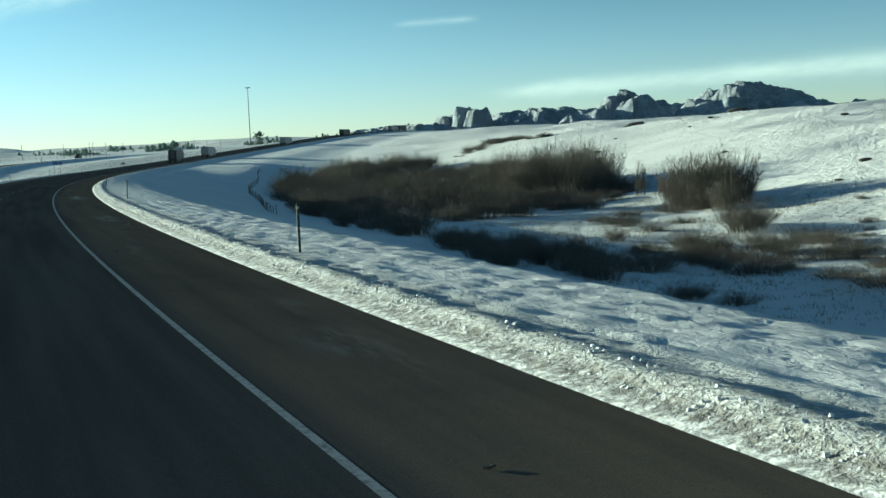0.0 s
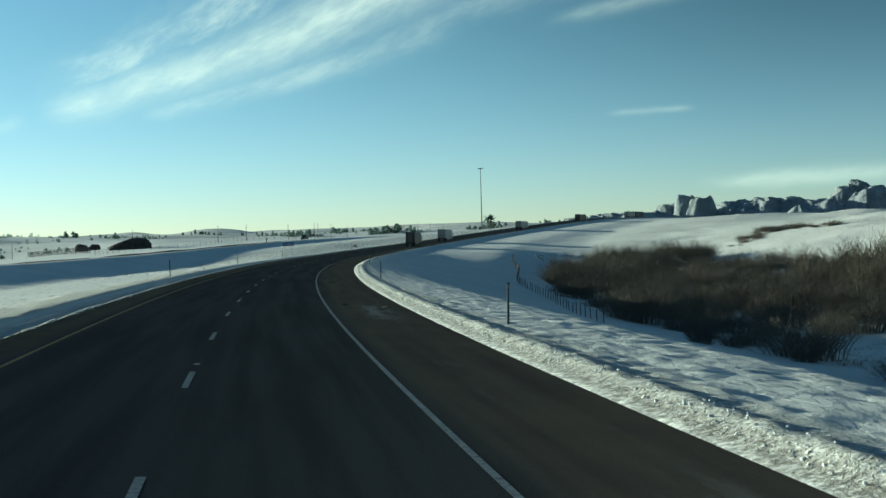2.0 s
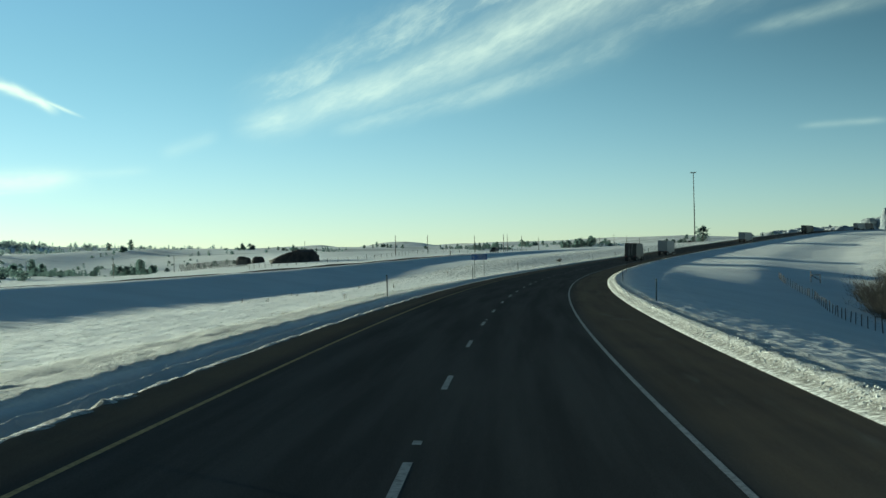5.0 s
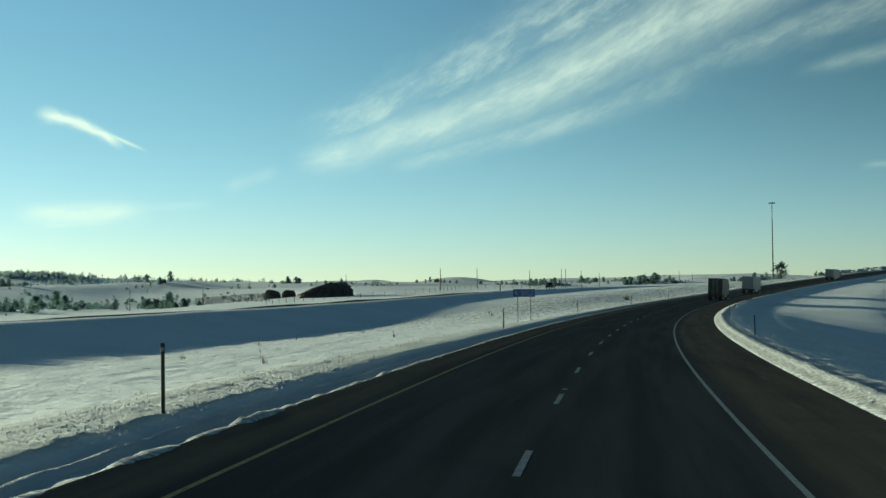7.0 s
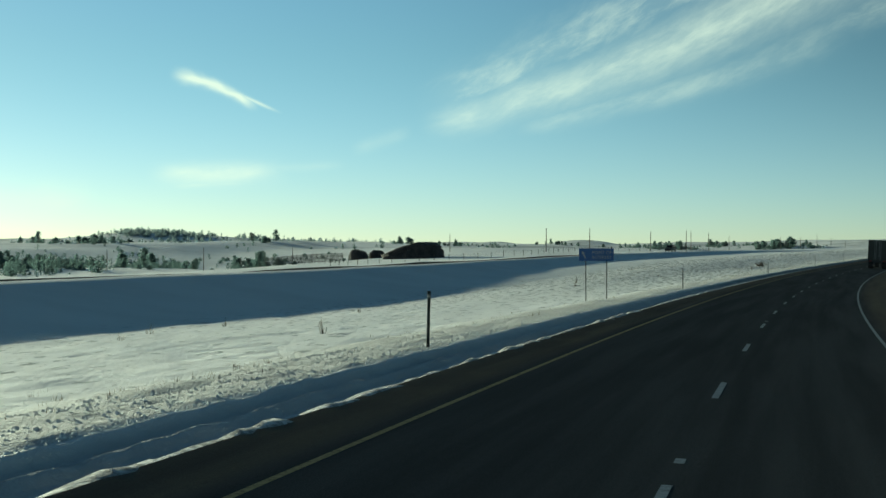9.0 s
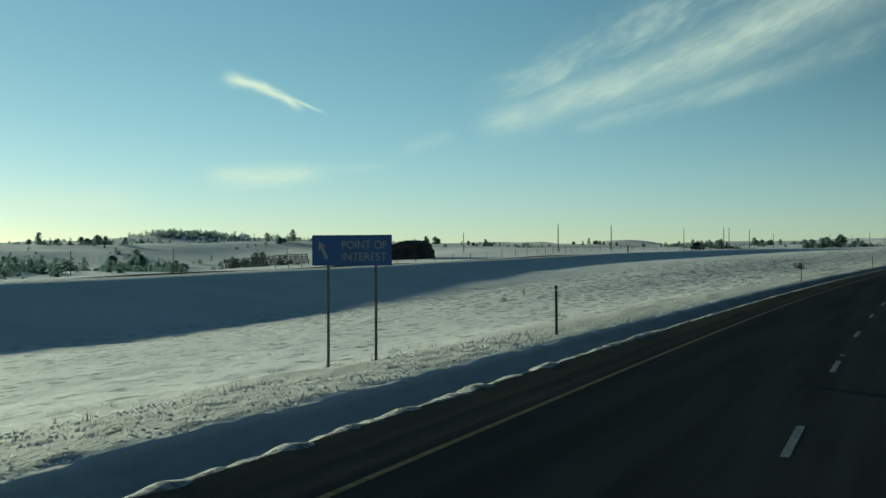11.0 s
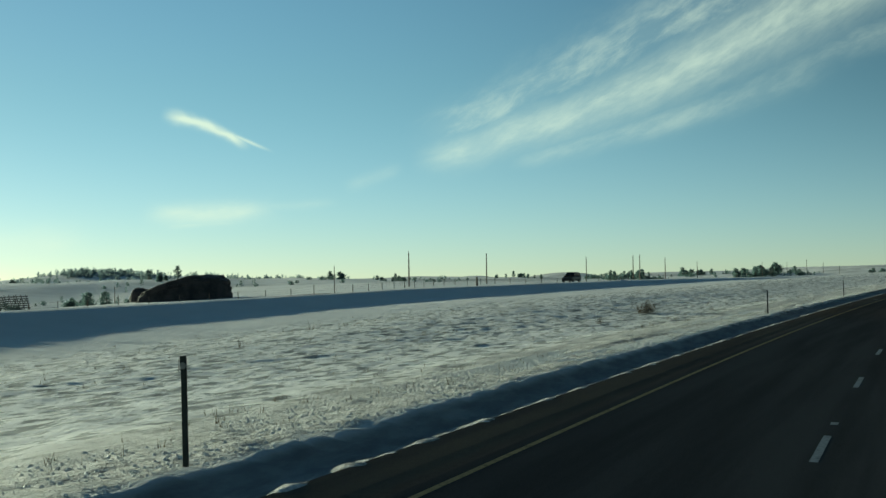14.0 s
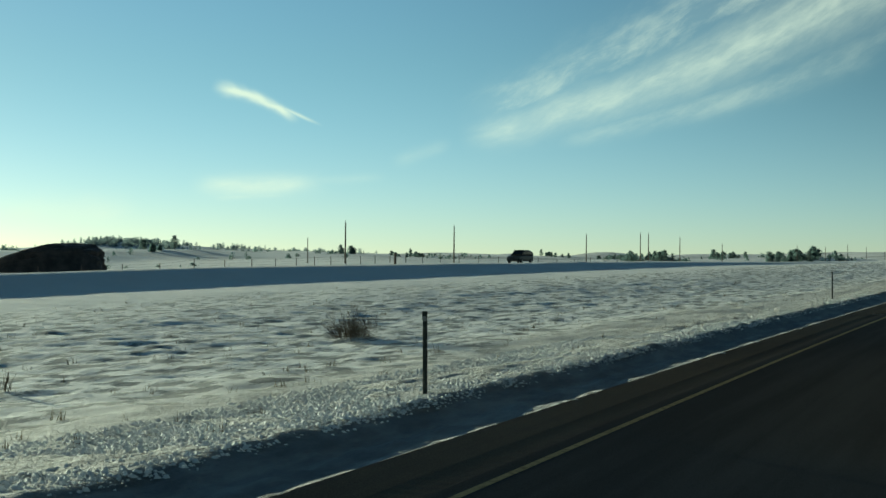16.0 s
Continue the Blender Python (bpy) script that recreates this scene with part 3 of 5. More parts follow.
def rod(a, b, r0, r1=None, sides=8, bm=None):
    """A tapered rod from a to b."""
    bm = bm or bmesh.new()
    a, b = Vector(a), Vector(b)
    d = b - a
    m = Matrix.Translation((a + b) / 2) @ d.to_track_quat("Z", "Y").to_matrix().to_4x4()
    bmesh.ops.create_cone(bm, cap_ends=True, segments=sides, radius1=r0, radius2=r0 if r1 is None else r1, depth=d.length, matrix=m)
    return bm


def joined(*bms):
    me = bpy.data.meshes.new("joint")
    out = bmesh.new()
    for b in bms:
        b.to_mesh(me)
        b.free()
        out.from_mesh(me)
    bpy.data.meshes.remove(me)
    return out


def thing(name, at, yaw=0.0, label="", category="", group="", kind=""):
    ob = new(name)
    ob.empty_display_size = 0.2
    ob.matrix_world = pose(*at, 0, 0, yaw)
    return tagged(ob, label, category, group, kind)


# ---- ground ----
ALONG = np.concatenate([np.arange(-60, 0, 2.0), np.arange(0, 130, 0.3), np.arange(130, 310, 0.4), np.arange(310, 430, 0.3), np.arange(430, 500, 0.22), np.arange(500, 560, 0.4), np.arange(560, 760, 1.5), np.arange(760, 1300, 5.0)])
ACROSS = np.concatenate([np.arange(-200, -80, 5.0), np.arange(-80, -40, 1.6), np.arange(-40, -27, 0.45), np.arange(-27, -14, 0.26), np.arange(-14, -9, 0.22), np.arange(-9, -4.5, 0.11),
                         [-4.4, 0.0, 6.4], np.arange(6.5, 9.0, 0.11), np.arange(9.0, 14, 0.16), np.arange(14, 15, 0.3), np.arange(15, 34, 0.8), np.arange(34, 110, 2.0), np.arange(110, 281, 5.0)])


def build_ground():
    s, l = np.meshgrid(ALONG, ACROSS, indexing="ij")
    x, y = flat(s, l)
    z = height(x.ravel(), y.ravel(), s.ravel(), l.ravel()).reshape(x.shape)
    # ploughed snow beside the pavement is broken and lumpy; further out the wind has packed it into ripples
    berm = np.maximum(smooth(7.0, 7.3, l) * smooth(9.0, 7.4, l) * 0.7, smooth(-4.7, -5.0, l) * smooth(-12, -7.5, l))
    track = smooth(-4.7, -5.0, l) * smooth(-6.6, -6.3, l) * smooth(345, 295, s)
    lumps = bumps(s, l, 0.9, 21, 4) * 0.05 + bumps(s, l, 0.35, 25, 2) * np.where(l < 0, 0.05 + 0.02 * smooth(-7.2, -7.8, l), 0.05)
    z = z + berm * (lumps * (1 - track) + bumps(s * 0.04, l, 0.34, 23, 3) * 0.05 * track + bumps(s * 0.7, l, 0.5, 26, 3) * 0.055 * track)
    crumbs = smooth(-5.35, -5.15, l) * smooth(-4.7, -4.85, l)
    z = z + crumbs * (bumps(s * 1.1, l, 0.42, 47, 3) * 0.06 + bumps(s * 0.3, l, 0.6, 49, 2) * 0.015) * (1 - 0.75 * smooth(370, 430, s))
    outer = smooth(6.95, 7.25, l) * smooth(9.0, 7.4, l)
    z = z + outer * bumps(s, l, 0.5, 27, 3) * 0.045
    verge = smooth(7.6, 8.4, l) * smooth(16, 12.5, l)
    z = z + verge * (bumps(s * 0.8, l, 0.42, 29, 3) * 0.05 + bumps(s, l, 1.2, 30, 2) * 0.012)
    field = np.maximum(smooth(7.5, 9, l) * smooth(60, 20, l), smooth(-7.5, -9, l) * smooth(-60, -40, l))
    rough = smooth(290, 440, s) * smooth(-12.5, -15, l)
    z = z + field * rough * (bumps(s * 0.7, l * 0.85, 0.60, 39, 2) * 0.07 + bumps(s * 0.6, l * 0.7, 1.5, 43, 2) * 0.02)
    field = field * np.where(l > 0, 0.15 * smooth(13, 18, l), 1 - 0.45 * rough)
    z = z + field * ((1 - 0.92 * rough) * bumps(s * 0.6, l * 0.9, 1.2, 31, 3) * 0.11 + bumps(s, l, 6.0, 35, 2) * 0.10)
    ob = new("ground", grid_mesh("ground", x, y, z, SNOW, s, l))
    tagged(ob, "wind-packed snow over rolling ground beside the motorway", "ground", kind="structure")
    # open country out to the horizon
    yaw = np.radians(np.concatenate([np.arange(-180, -50, 4.0), np.arange(-50, 50, 0.35), np.arange(50, 181, 4.0)]))
    ring = np.geomspace(60, 4900, 120)
    r, a = np.meshgrid(ring, yaw, indexing="ij")
    x, y = 20 - r * np.sin(a), 230 + r * np.cos(a)
    sr, lr = to_road(x.ravel(), y.ravel())
    z = height(x.ravel(), y.ravel(), sr, lr)
    under = np.where(lr < 0, smooth(190, 150, -lr), smooth(270, 230, lr)) * smooth(-58, -40, sr) * smooth(1290, 1250, sr)
    z = (z - 14.0 * under).reshape(x.shape)
    far = new("snowfield", grid_mesh("snowfield", x, y, z, SNOW, sr.reshape(x.shape), lr.reshape(x.shape)))
    tagged(far, "open snow-covered ranch country rising to the horizon", "ground", kind="structure")


build_ground()


def strip(name, s, l, mat, up=0.0, relief=None):
    s, l = np.meshgrid(np.asarray(s, float), np.asarray(l, float), indexing="ij")
    x, y = flat(s, l)
    z = paved(s, l) + up
    if relief is not None:
        z = z + relief(s, l)
    return grid_mesh(name, x, y, z, mat, s, l)


def build_road():
    rows = np.concatenate([np.arange(-60, 640, 2.0), np.arange(640, 1301, 6.0)])
    road = new("road", strip("road", rows, [-3.82, -2, 0, 2, 4, 5.5, 6.3, 6.85], ASPHALT))
    tagged(road, "dark worn asphalt of a two-lane motorway carriageway", "road", kind="structure")
    part("shoulder_edge", strip("shoulder_edge", rows, [-4.95, -4.26], ASPHALT), None, road)
    # rumble strip ground into the inner shoulder
    fine = np.arange(296, 500, 0.075)
    groove = lambda s, l: -0.013 * smooth(0.2, 0.7, np.sin(s * 2 * math.pi / 0.30)) * ((l > -4.25) & (l < -3.83))
    part("rumble_strip", strip("rumble_strip", fine, [-4.26, -4.24, -3.84, -3.82], ASPHALT, 0, groove), None, road, "rumble strip grooves cut into the dirty shoulder")
    part("shoulder_band", strip("shoulder_band", np.arange(-60, 297, 2.0), [-4.26, -3.82], ASPHALT), None, road)
    part("shoulder_band", strip("shoulder_band", np.arange(499.95, 1301, 6.0), [-4.26, -3.82], ASPHALT), None, road)
    part("edge_line", strip("edge_line", rows, [3.541, 3.641], WHITE_LINE, 0.0035), None, road, "solid white edge line, slightly worn")
    part("edge_line", strip("edge_line", rows, [-3.622, -3.532], YELLOW_LINE, 0.0035), None, road, "solid yellow edge line, worn and dirty")
    s = 6.5 - 12.19 * 5
    while s < 1000:
        part("lane_dash", strip("lane_dash", [s, s + 1.5, s + 3.05], [-0.055, 0.055], WHITE_LINE, 0.0035), None, road)
        s += 12.19
    x = np.arange(6.5, 500, 12.19)
    for s in x[::3]:
        part("lane_marker", strip("lane_marker", [s + 4.6, s + 5.0], [-0.06, 0.06], WHITE_LINE, 0.0035), None, road)
    # the other carriageway
    l2 = [-70.5, -67, -63, -59.5]
    s2, lat = np.meshgrid(np.concatenate([np.arange(0, 1000, 4.0)]), l2, indexing="ij")
    x2, y2 = flat(s2, lat)
    z2 = height(x2.ravel(), y2.ravel(), s2.ravel(), lat.ravel()).reshape(x2.shape) + 0.05
    other = new("other_carriageway", grid_mesh("other_carriageway", x2, y2, z2, ASPHALT, s2, lat * 0))
    tagged(other, "dark asphalt of the opposite carriageway beyond the median", "road", kind="structure")


build_road()

# ---- distant granite hills ----
DOMES = [(-15.6, 0.92, 70), (-16.6, 0.98, 70), (-17.7, 1.02, 60), (-18.7, 1.34, 30), (-19.3, 1.56, 26), (-19.9, 1.52, 24), (-20.5, 1.24, 50), (-21.3, 1.30, 60), (-22.3, 1.46, 70), (-23.4, 1.42, 55),
         (-24.3, 1.26, 60), (-25.2, 1.80, 44), (-25.6, 1.92, 50), (-26.3, 1.66, 44), (-27.1, 1.52, 40), (-27.9, 1.28, 60), (-28.6, 1.42, 50), (-29.1, 1.82, 46), (-30.2, 2.10, 70), (-31.1, 1.86, 60),
         (-31.8, 1.70, 60), (-32.5, 1.25, 70), (-34.0, 1.05, 80), (-35.5, 1.0, 80)]


def build_mountains():
    yaw = np.radians(np.arange(-37, -14.5, 0.05))
    r, a = np.meshgrid(np.arange(2650, 3500, 12.0), yaw, indexing="ij")
    x, y = -r * np.sin(a), r * np.cos(a)
    ground = far_height(x, y) - 3
    z = ground.copy()
    wx, wy = x + bumps(x, y, 60, 51, 4) * 16, y + bumps(x, y, 60, 57, 4) * 16
    for k, (d, e, w) in enumerate(DOMES):
        dist = 3050 + 130 * math.sin(k * 2.3)
        cx, cy = -dist * math.sin(radians(d)), dist * math.cos(radians(d))
        top = math.tan(radians(e)) * dist + 2
        q = np.hypot(wx - cx, wy - cy) / (w * 1.25)
        z = np.maximum(z, ground + (top - far_height(np.array([cx]), np.array([cy]))[0] + 3) * np.exp(-q ** (2.6 if w > 35 else 6.0)))
    rise = np.clip((z - ground) / 25, 0, 1)
    z = z + rise * (np.abs(bumps(x, y, 34, 61, 4)) * 9 - 3 + bumps(x, y, 16, 67, 3) * 5.0 + bumps(x, y, 26, 73, 4) * 8.0)
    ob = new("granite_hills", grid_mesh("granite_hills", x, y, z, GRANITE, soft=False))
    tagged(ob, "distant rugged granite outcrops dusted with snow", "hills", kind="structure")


build_mountains()

# ---- boulders ----


def boulder_mesh(name, seed, sx, sy, sz, lean=0.0, taper=0.0, block=0.72):
    bm = bmesh.new()
    bmesh.ops.create_icosphere(bm, subdivisions=5, radius=1.0)
    for v in bm.verts:
        c = v.co.copy()
        # blocky, split by slanting joints
        c = Vector([math.copysign(abs(k) ** block, k) for k in c])
        k = 1 + 0.16 * noise.noise(c * 1.1 + Vector((seed, 0, 0))) + 0.07 * noise.noise(c * 3.3 + Vector((0, seed, 0))) + 0.03 * noise.noise(c * 9)
        joint = abs(math.sin(c.x * 2.6 + c.z * 1.3 + seed))
        k -= 0.07 * max(0.0, 1 - joint / 0.22)
        c = c * k
        c.x += lean * c.z
        if taper:
            c.z = (c.z + 0.55) * (1 - taper * min(1.0, max(0.0, 0.08 - c.x))) - 0.55
        v.co = Vector((c.x * sx, c.y * sy, max(c.z, -0.55) * sz))
    for f in bm.faces:
        f.smooth = False
    return mesh_of(name, bm, BOULDER)


def boulder(at, yaw, size, seed, label, lean=0.0, sink=0.30, taper=0.0):
    ob = new("boulder", boulder_mesh("boulder", seed, *size, lean, taper, 0.45 if taper else 0.8))
    ob.matrix_world = pose(at[0], at[1], at[2] + size[2] * (0.55 - sink), 0, 0, yaw)
    return tagged(ob, label, "boulder", "weathered boulders")


def on_ground(x, y, up=0.0):
    return (x, y, ground_at(x, y) + up)


boulder(on_ground(-22.9, 641), 2, (8.3, 5.2, 3.35), 3.0, "huge dark weathered granite boulder lying on snow", 0.04, 0.25, 0.55)
boulder(on_ground(-45.1, 690), 8, (2.9, 2.6, 2.4), 9.0, "dark granite boulder on a snowy rise", -0.10, 0.25)
boulder(on_ground(-40.0, 695), -5, (2.4, 2.2, 1.9), 12.0, "smaller dark granite boulder beside another", 0.1, 0.25)
boulder(on_ground(207.9, 427.3), -30, (3.0, 2.2, 1.3), 15.0, "flat dark rock on the crest of a snowy hill", 0.5, 0.05)
boulder(on_ground(222.0, 386.0), -40, (3.0, 2.2, 1.2), 18.0, "low dark rock on the crest of a snowy hill", 0.4, 0.05)
rng = random.Random(5)
for k in range(14):
    s, l = rng.uniform(150, 420), rng.uniform(104, 190)
    w = rng.uniform(0.3, 0.7)
    p = place(s, l)
    boulder(p, rng.uniform(0, 180), (w * 1.5, w, w * 0.55), 20 + k, "small dark rock half buried in hillside snow")

# ---- trees and brush ----


def pine(seed, tall, wide, clumps=46, sprays=15):
    """A ragged pine: tapered trunk with limbs, and a crown of clumps of small needle sprays with gaps."""
    rg = random.Random(seed)
    trunk = rod((0, 0, -0.3), (0.1 * wide, 0, tall * 0.92), 0.14 * wide / 2, 0.03, 7)
    verts, faces = [], []
    for k in range(clumps):
        f = (k + rg.random()) / clumps
        z = tall * (0.07 + 0.88 * f)
        full = math.sin(math.pi * min(1.0, 0.16 + 0.84 * f) ** 0.75) ** 0.6
        reach = wide * 0.5 * full * (0.35 + 0.65 * rg.random()) * (0.8 + 0.2 * math.sin(f * 17 + seed))
        a = rg.uniform(0, 6.283)
        end = Vector((math.cos(a) * reach, math.sin(a) * reach, z))
        if k % 3 == 0:
            rod((0, 0, z - 0.25), end, 0.035, 0.012, 4, trunk)
        r = wide * rg.uniform(0.10, 0.19) * (46 / clumps) ** 0.4
        for q in range(sprays):
            d = Vector((rg.gauss(0, 1), rg.gauss(0, 1), rg.gauss(0, 0.6)))
            c = end + d * r * 0.55
            u = Vector((rg.gauss(0, 1), rg.gauss(0, 1), rg.gauss(0, 1))).normalized() * r * rg.uniform(0.35, 0.75)
            w = u.orthogonal().normalized() * r * rg.uniform(0.25, 0.5)
            i = len(verts)
            verts += [c - u, c + w, c + u * 1.1]
            faces.append((i, i + 1, i + 2))
    crown = bpy.data.meshes.new("crown")
    crown.from_pydata(verts, [], faces)
    crown.materials.append(NEEDLES)
    return mesh_of("trunk", trunk, BARK), crown


PINES = [pine(11, 6.2, 4.8), pine(23, 5.0, 5.2), pine(37, 4.0, 5.4), pine(41, 7.0, 4.4), pine(53, 3.2, 4.6)]
FAR_PINES = [pine(61, 6.0, 4.6, 20, 10), pine(67, 4.6, 5.2, 18, 10), pine(71, 3.6, 5.4, 16, 10), pine(83, 7.0, 4.2, 20, 10), pine(89, 3.0, 5.0, 15, 10)]


def plant_pine(k, at, size, yaw):
    tree = thing("pine_tree", at, yaw, "dark ragged pine standing in distant snow", "tree", "pines on the hills")
    for n, me in zip(("trunk", "crown"), PINES[k % len(PINES)]):
        part(n, me, None, tree)
    tree.scale = (size, size, size)


# yaw range, distance range, how many, size range
GROVES = [(14.2, 17.8, 1950, 2200, 150, 0.8, 1.3), (11.5, 20.0, 1900, 2250, 80, 0.5, 1.3), (19.0, 26.0, 1500, 2000, 60, 0.5, 1.3), (6.5, 12.5, 1500, 2300, 110, 0.5, 1.3), (20.0, 22.4, 560, 640, 18, 0.8, 1.3),
          (17.6, 25.0, 560, 720, 60, 0.30, 0.75), (10.5, 20.0, 650, 1150, 44, 0.7, 1.35), (14.0, 18.0, 520, 700, 8, 0.5, 0.9), (2.0, 7.0, 900, 1300, 14, 0.5, 1.1), (2.0, 7.0, 1000, 1300, 50, 0.25, 0.55),
          (-5.2, -2.6, 800, 930, 30, 0.5, 0.85), (-5.2, -2.6, 800, 930, 70, 0.25, 0.5),
          (-10.0, -5.2, 900, 1150, 44, 0.5, 0.9), (-10.0, -5.2, 900, 1100, 90, 0.25, 0.55), (-8.6, -7.6, 930, 1000, 14, 0.9, 1.2), (-2.6, 2.0, 1150, 1500, 18, 0.5, 0.9), (-14.0, -9.5, 1100, 1500, 24, 0.5, 1.0),
          (-19.0, -15.0, 1300, 1700, 20, 0.7, 1.1), (6.0, 23.0, 850, 1500, 110, 0.3, 0.6), (12.0, 22.0, 480, 800, 40, 0.2, 0.5), (17.0, 24.0, 480, 600, 60, 0.15, 0.35),
          (15.2, 17.3, 2050, 2190, 170, 0.7, 1.3), (8.0, 15.0, 1750, 2150, 140, 0.5, 1.1), (17.0, 24.0, 1700, 2050, 70, 0.5, 1.0), (10.0, 19.0, 760, 1300, 60, 0.4, 0.62), (17.8, 25.5, 520, 660, 190, 0.45, 1.0), (14.5, 18.5, 560, 700, 101, 0.3, 0.7), (8.0, 17.0, 600, 760, 60, 0.25, 0.5)]
rng = random.Random(8)
far_woods, near_woods = [], []
for a0, a1, d0, d1, count, z0, z1 in GROVES:
    for k in range(count):
        if k % 5 == 0:
            ca, cd = rng.uniform(a0, a1), rng.uniform(d0, d1)
        x, y = polar(ca + rng.gauss(0, 0.055 * (a1 - a0)), cd + rng.gauss(0, 18))
        which, size, turn = rng.randrange(5), rng.uniform(z0, z1), rng.uniform(0, 360)
        if d0 < 1400 and z1 > 0.62 and count < 100:
            plant_pine(which, on_ground(x, y, -0.1), size, turn)
        else:
            (far_woods if d0 > 1400 else near_woods).append((which, pose(*on_ground(x, y, -0.2), 0, 0, turn) @ Matrix.Scale(size, 4)))


def join_woods(name, woods, foliage, label):
    """Trees past counting, as one object."""
    verts, faces, n = [], [], 0
    data = []
    for t, c in FAR_PINES:
        co = np.concatenate([np.array([v.co for v in m.vertices]) for m in (t, c)])
        fs = [list(p.vertices) for p in t.polygons] + [[i + len(t.vertices) for i in p.vertices] for p in c.polygons]
        data.append((co, fs))
    for which, m in woods:
        co, fs = data[which]
        r = np.array(m)
        verts.append(co @ r[:3, :3].T + r[:3, 3])
        faces += [[i + n for i in f] for f in fs]
        n += len(co)
    me = bpy.data.meshes.new(name)
    me.from_pydata(np.concatenate(verts).tolist(), [], faces)
    me.materials.append(foliage)
    tagged(new(name, me), label, "trees", kind="stuff")


join_woods("far_woods", far_woods, HAZED_NEEDLES, "haze-paled grey-green pines scattered over distant snowy hills")
join_woods("juniper_scrub", near_woods, NEEDLES, "dark juniper scrub in a snowy hollow beyond the motorway")
x, y = 160.5, 815.0
plant_pine(1, on_ground(x, y, -0.1), 1.55, 40)


def twig_mesh(name, mat, seed, tall, wide, stems, twigs, thick, upright=0.6):
    """Bare brush: curved stems that fan out from the base, each with side twigs, as thin three-sided rods."""
    rg = random.Random(seed)
    verts, faces = [], []

    def rods(pts, r0, r1):
        base = len(verts)
        m = len(pts)
        for i, p in enumerate(pts):
            r = r0 + (r1 - r0) * i / (m - 1)
            for k in range(3):
                a = 2.094 * k + i
                verts.append((p[0] + r * math.cos(a), p[1] + r * math.sin(a), p[2]))
        for i in range(m - 1):
            for k in range(3):
                j = (k + 1) % 3
                faces.append((base + 3 * i + k, base + 3 * i + j, base + 3 * i + 3 + j, base + 3 * i + 3 + k))
    for q in range(stems):
        a, out = rg.uniform(0, 6.283), (rg.random() ** 0.7)
        x0, y0 = math.cos(a) * wide * 0.34 * out, math.sin(a) * wide * 0.34 * out
        h = tall * (1.0 - 0.25 * out * out) * (0.42 + 0.70 * rg.random() ** 0.8) * (0.86 + 0.22 * math.sin(a * 3 + seed))
        lean = wide * 0.5 * (1 - upright) * out
        bend = rg.uniform(-0.12, 0.12) * wide
        pts = []
        for i in range(5):
            f = i / 4
            pts.append((x0 + math.cos(a) * lean * f * f * 1.6 + math.sin(a) * bend * f * f, y0 + math.sin(a) * lean * f * f * 1.6 - math.cos(a) * bend * f * f, h * f - 0.15))
        rods(pts, thick, thick * 0.35)
        for t in range(twigs):
            f = rg.uniform(0.25, 0.95)
            i = min(int(f * 4), 3)
            g = f * 4 - i
            p = [pts[i][k] * (1 - g) + pts[i + 1][k] * g for k in range(3)]
            b, w, u = rg.uniform(0, 6.283), rg.uniform(0.06, 0.16) * wide, rg.uniform(0.10, 0.26) * tall
            rods([p, (p[0] + math.cos(b) * w * 0.6, p[1] + math.sin(b) * w * 0.6, p[2] + u * 0.5), (p[0] + math.cos(b) * w, p[1] + math.sin(b) * w, p[2] + u)], thick * 0.5, thick * 0.22)
    me = bpy.data.meshes.new(name)
    me.from_pydata(verts, [], faces)
    me.materials.append(mat)
    return me


WILLOWS = [twig_mesh("willow_shrub", WILLOW, 50 + k, 3.4, 6.4, 150, 9, 0.031, 0.60) for k in range(4)]
TALL = [twig_mesh("willow_clump", WILLOW, 70 + k, 5.8, 6.2, 130, 13, 0.034, 0.70) for k in range(3)]
LOW = [twig_mesh("low_brush", WILLOW, 90 + k, 1.3, 4.0, 170, 6, 0.018, 0.5) for k in range(3)]


def inside(poly, x, y):
    hit = False
    for (x0, y0), (x1, y1) in zip(poly, poly[1:] + poly[:1]):
        if (y0 > y) != (y1 > y) and x < (x1 - x0) * (y - y0) / (y1 - y0) + x0:
            hit = not hit
    return hit


def thicket(poly, gap, meshes, name, label, category, group, low, high, seed, drop=0.0):
    """Shrubs spread over a stretch of the plan, given as distance along the road and offset."""
    rg = random.Random(seed)
    ss, ls = [p[0] for p in poly], [p[1] for p in poly]
    s = min(ss)
    while s < max(ss):
        l = min(ls)
        while l < max(ls):
            a, b = s + rg.uniform(-0.45, 0.45) * gap, l + rg.uniform(-0.45, 0.45) * gap
            if inside(poly, a, b) and rg.random() > drop:
                p = place(a, b)
                k = rg.uniform(low, high)
                ob = new(name, meshes[rg.randrange(len(meshes))])
                ob.matrix_world = pose(*p, 0, 0, rg.uniform(0, 360)) @ Matrix.Diagonal((k * rg.uniform(0.9, 1.15), k, k * rg.uniform(0.85, 1.15), 1))
                tagged(ob, label, category, group)
            l += gap
        s += gap


thicket([(300, 37), (215, 34.5), (194, 35), (169, 35.5), (158, 39), (176, 46), (200, 52), (198, 62), (214, 82), (240, 98), (300, 100), (345, 97), (380, 80), (420, 84), (440, 66), (400, 52), (345, 42)],
        6.6, WILLOWS, "willow_shrub", "bare brown willow shrub in a snowy creek bottom", "shrub", "creek willows", 0.45, 1.45, 3, 0.12)
thicket([(286, 80), (266, 73), (240, 79), (231, 90), (250, 97), (277, 90)], 6.0, TALL, "willow_clump", "tall bare willow clump with upright brown stems", "shrub", "tall willows", 1.2, 1.6, 4)
thicket([(209, 89), (188, 83), (175, 87), (182, 95), (206, 97)], 5.4, TALL, "willow_clump", "tall bare willow clump with upright brown stems", "shrub", "tall willows", 0.8, 1.3, 5)
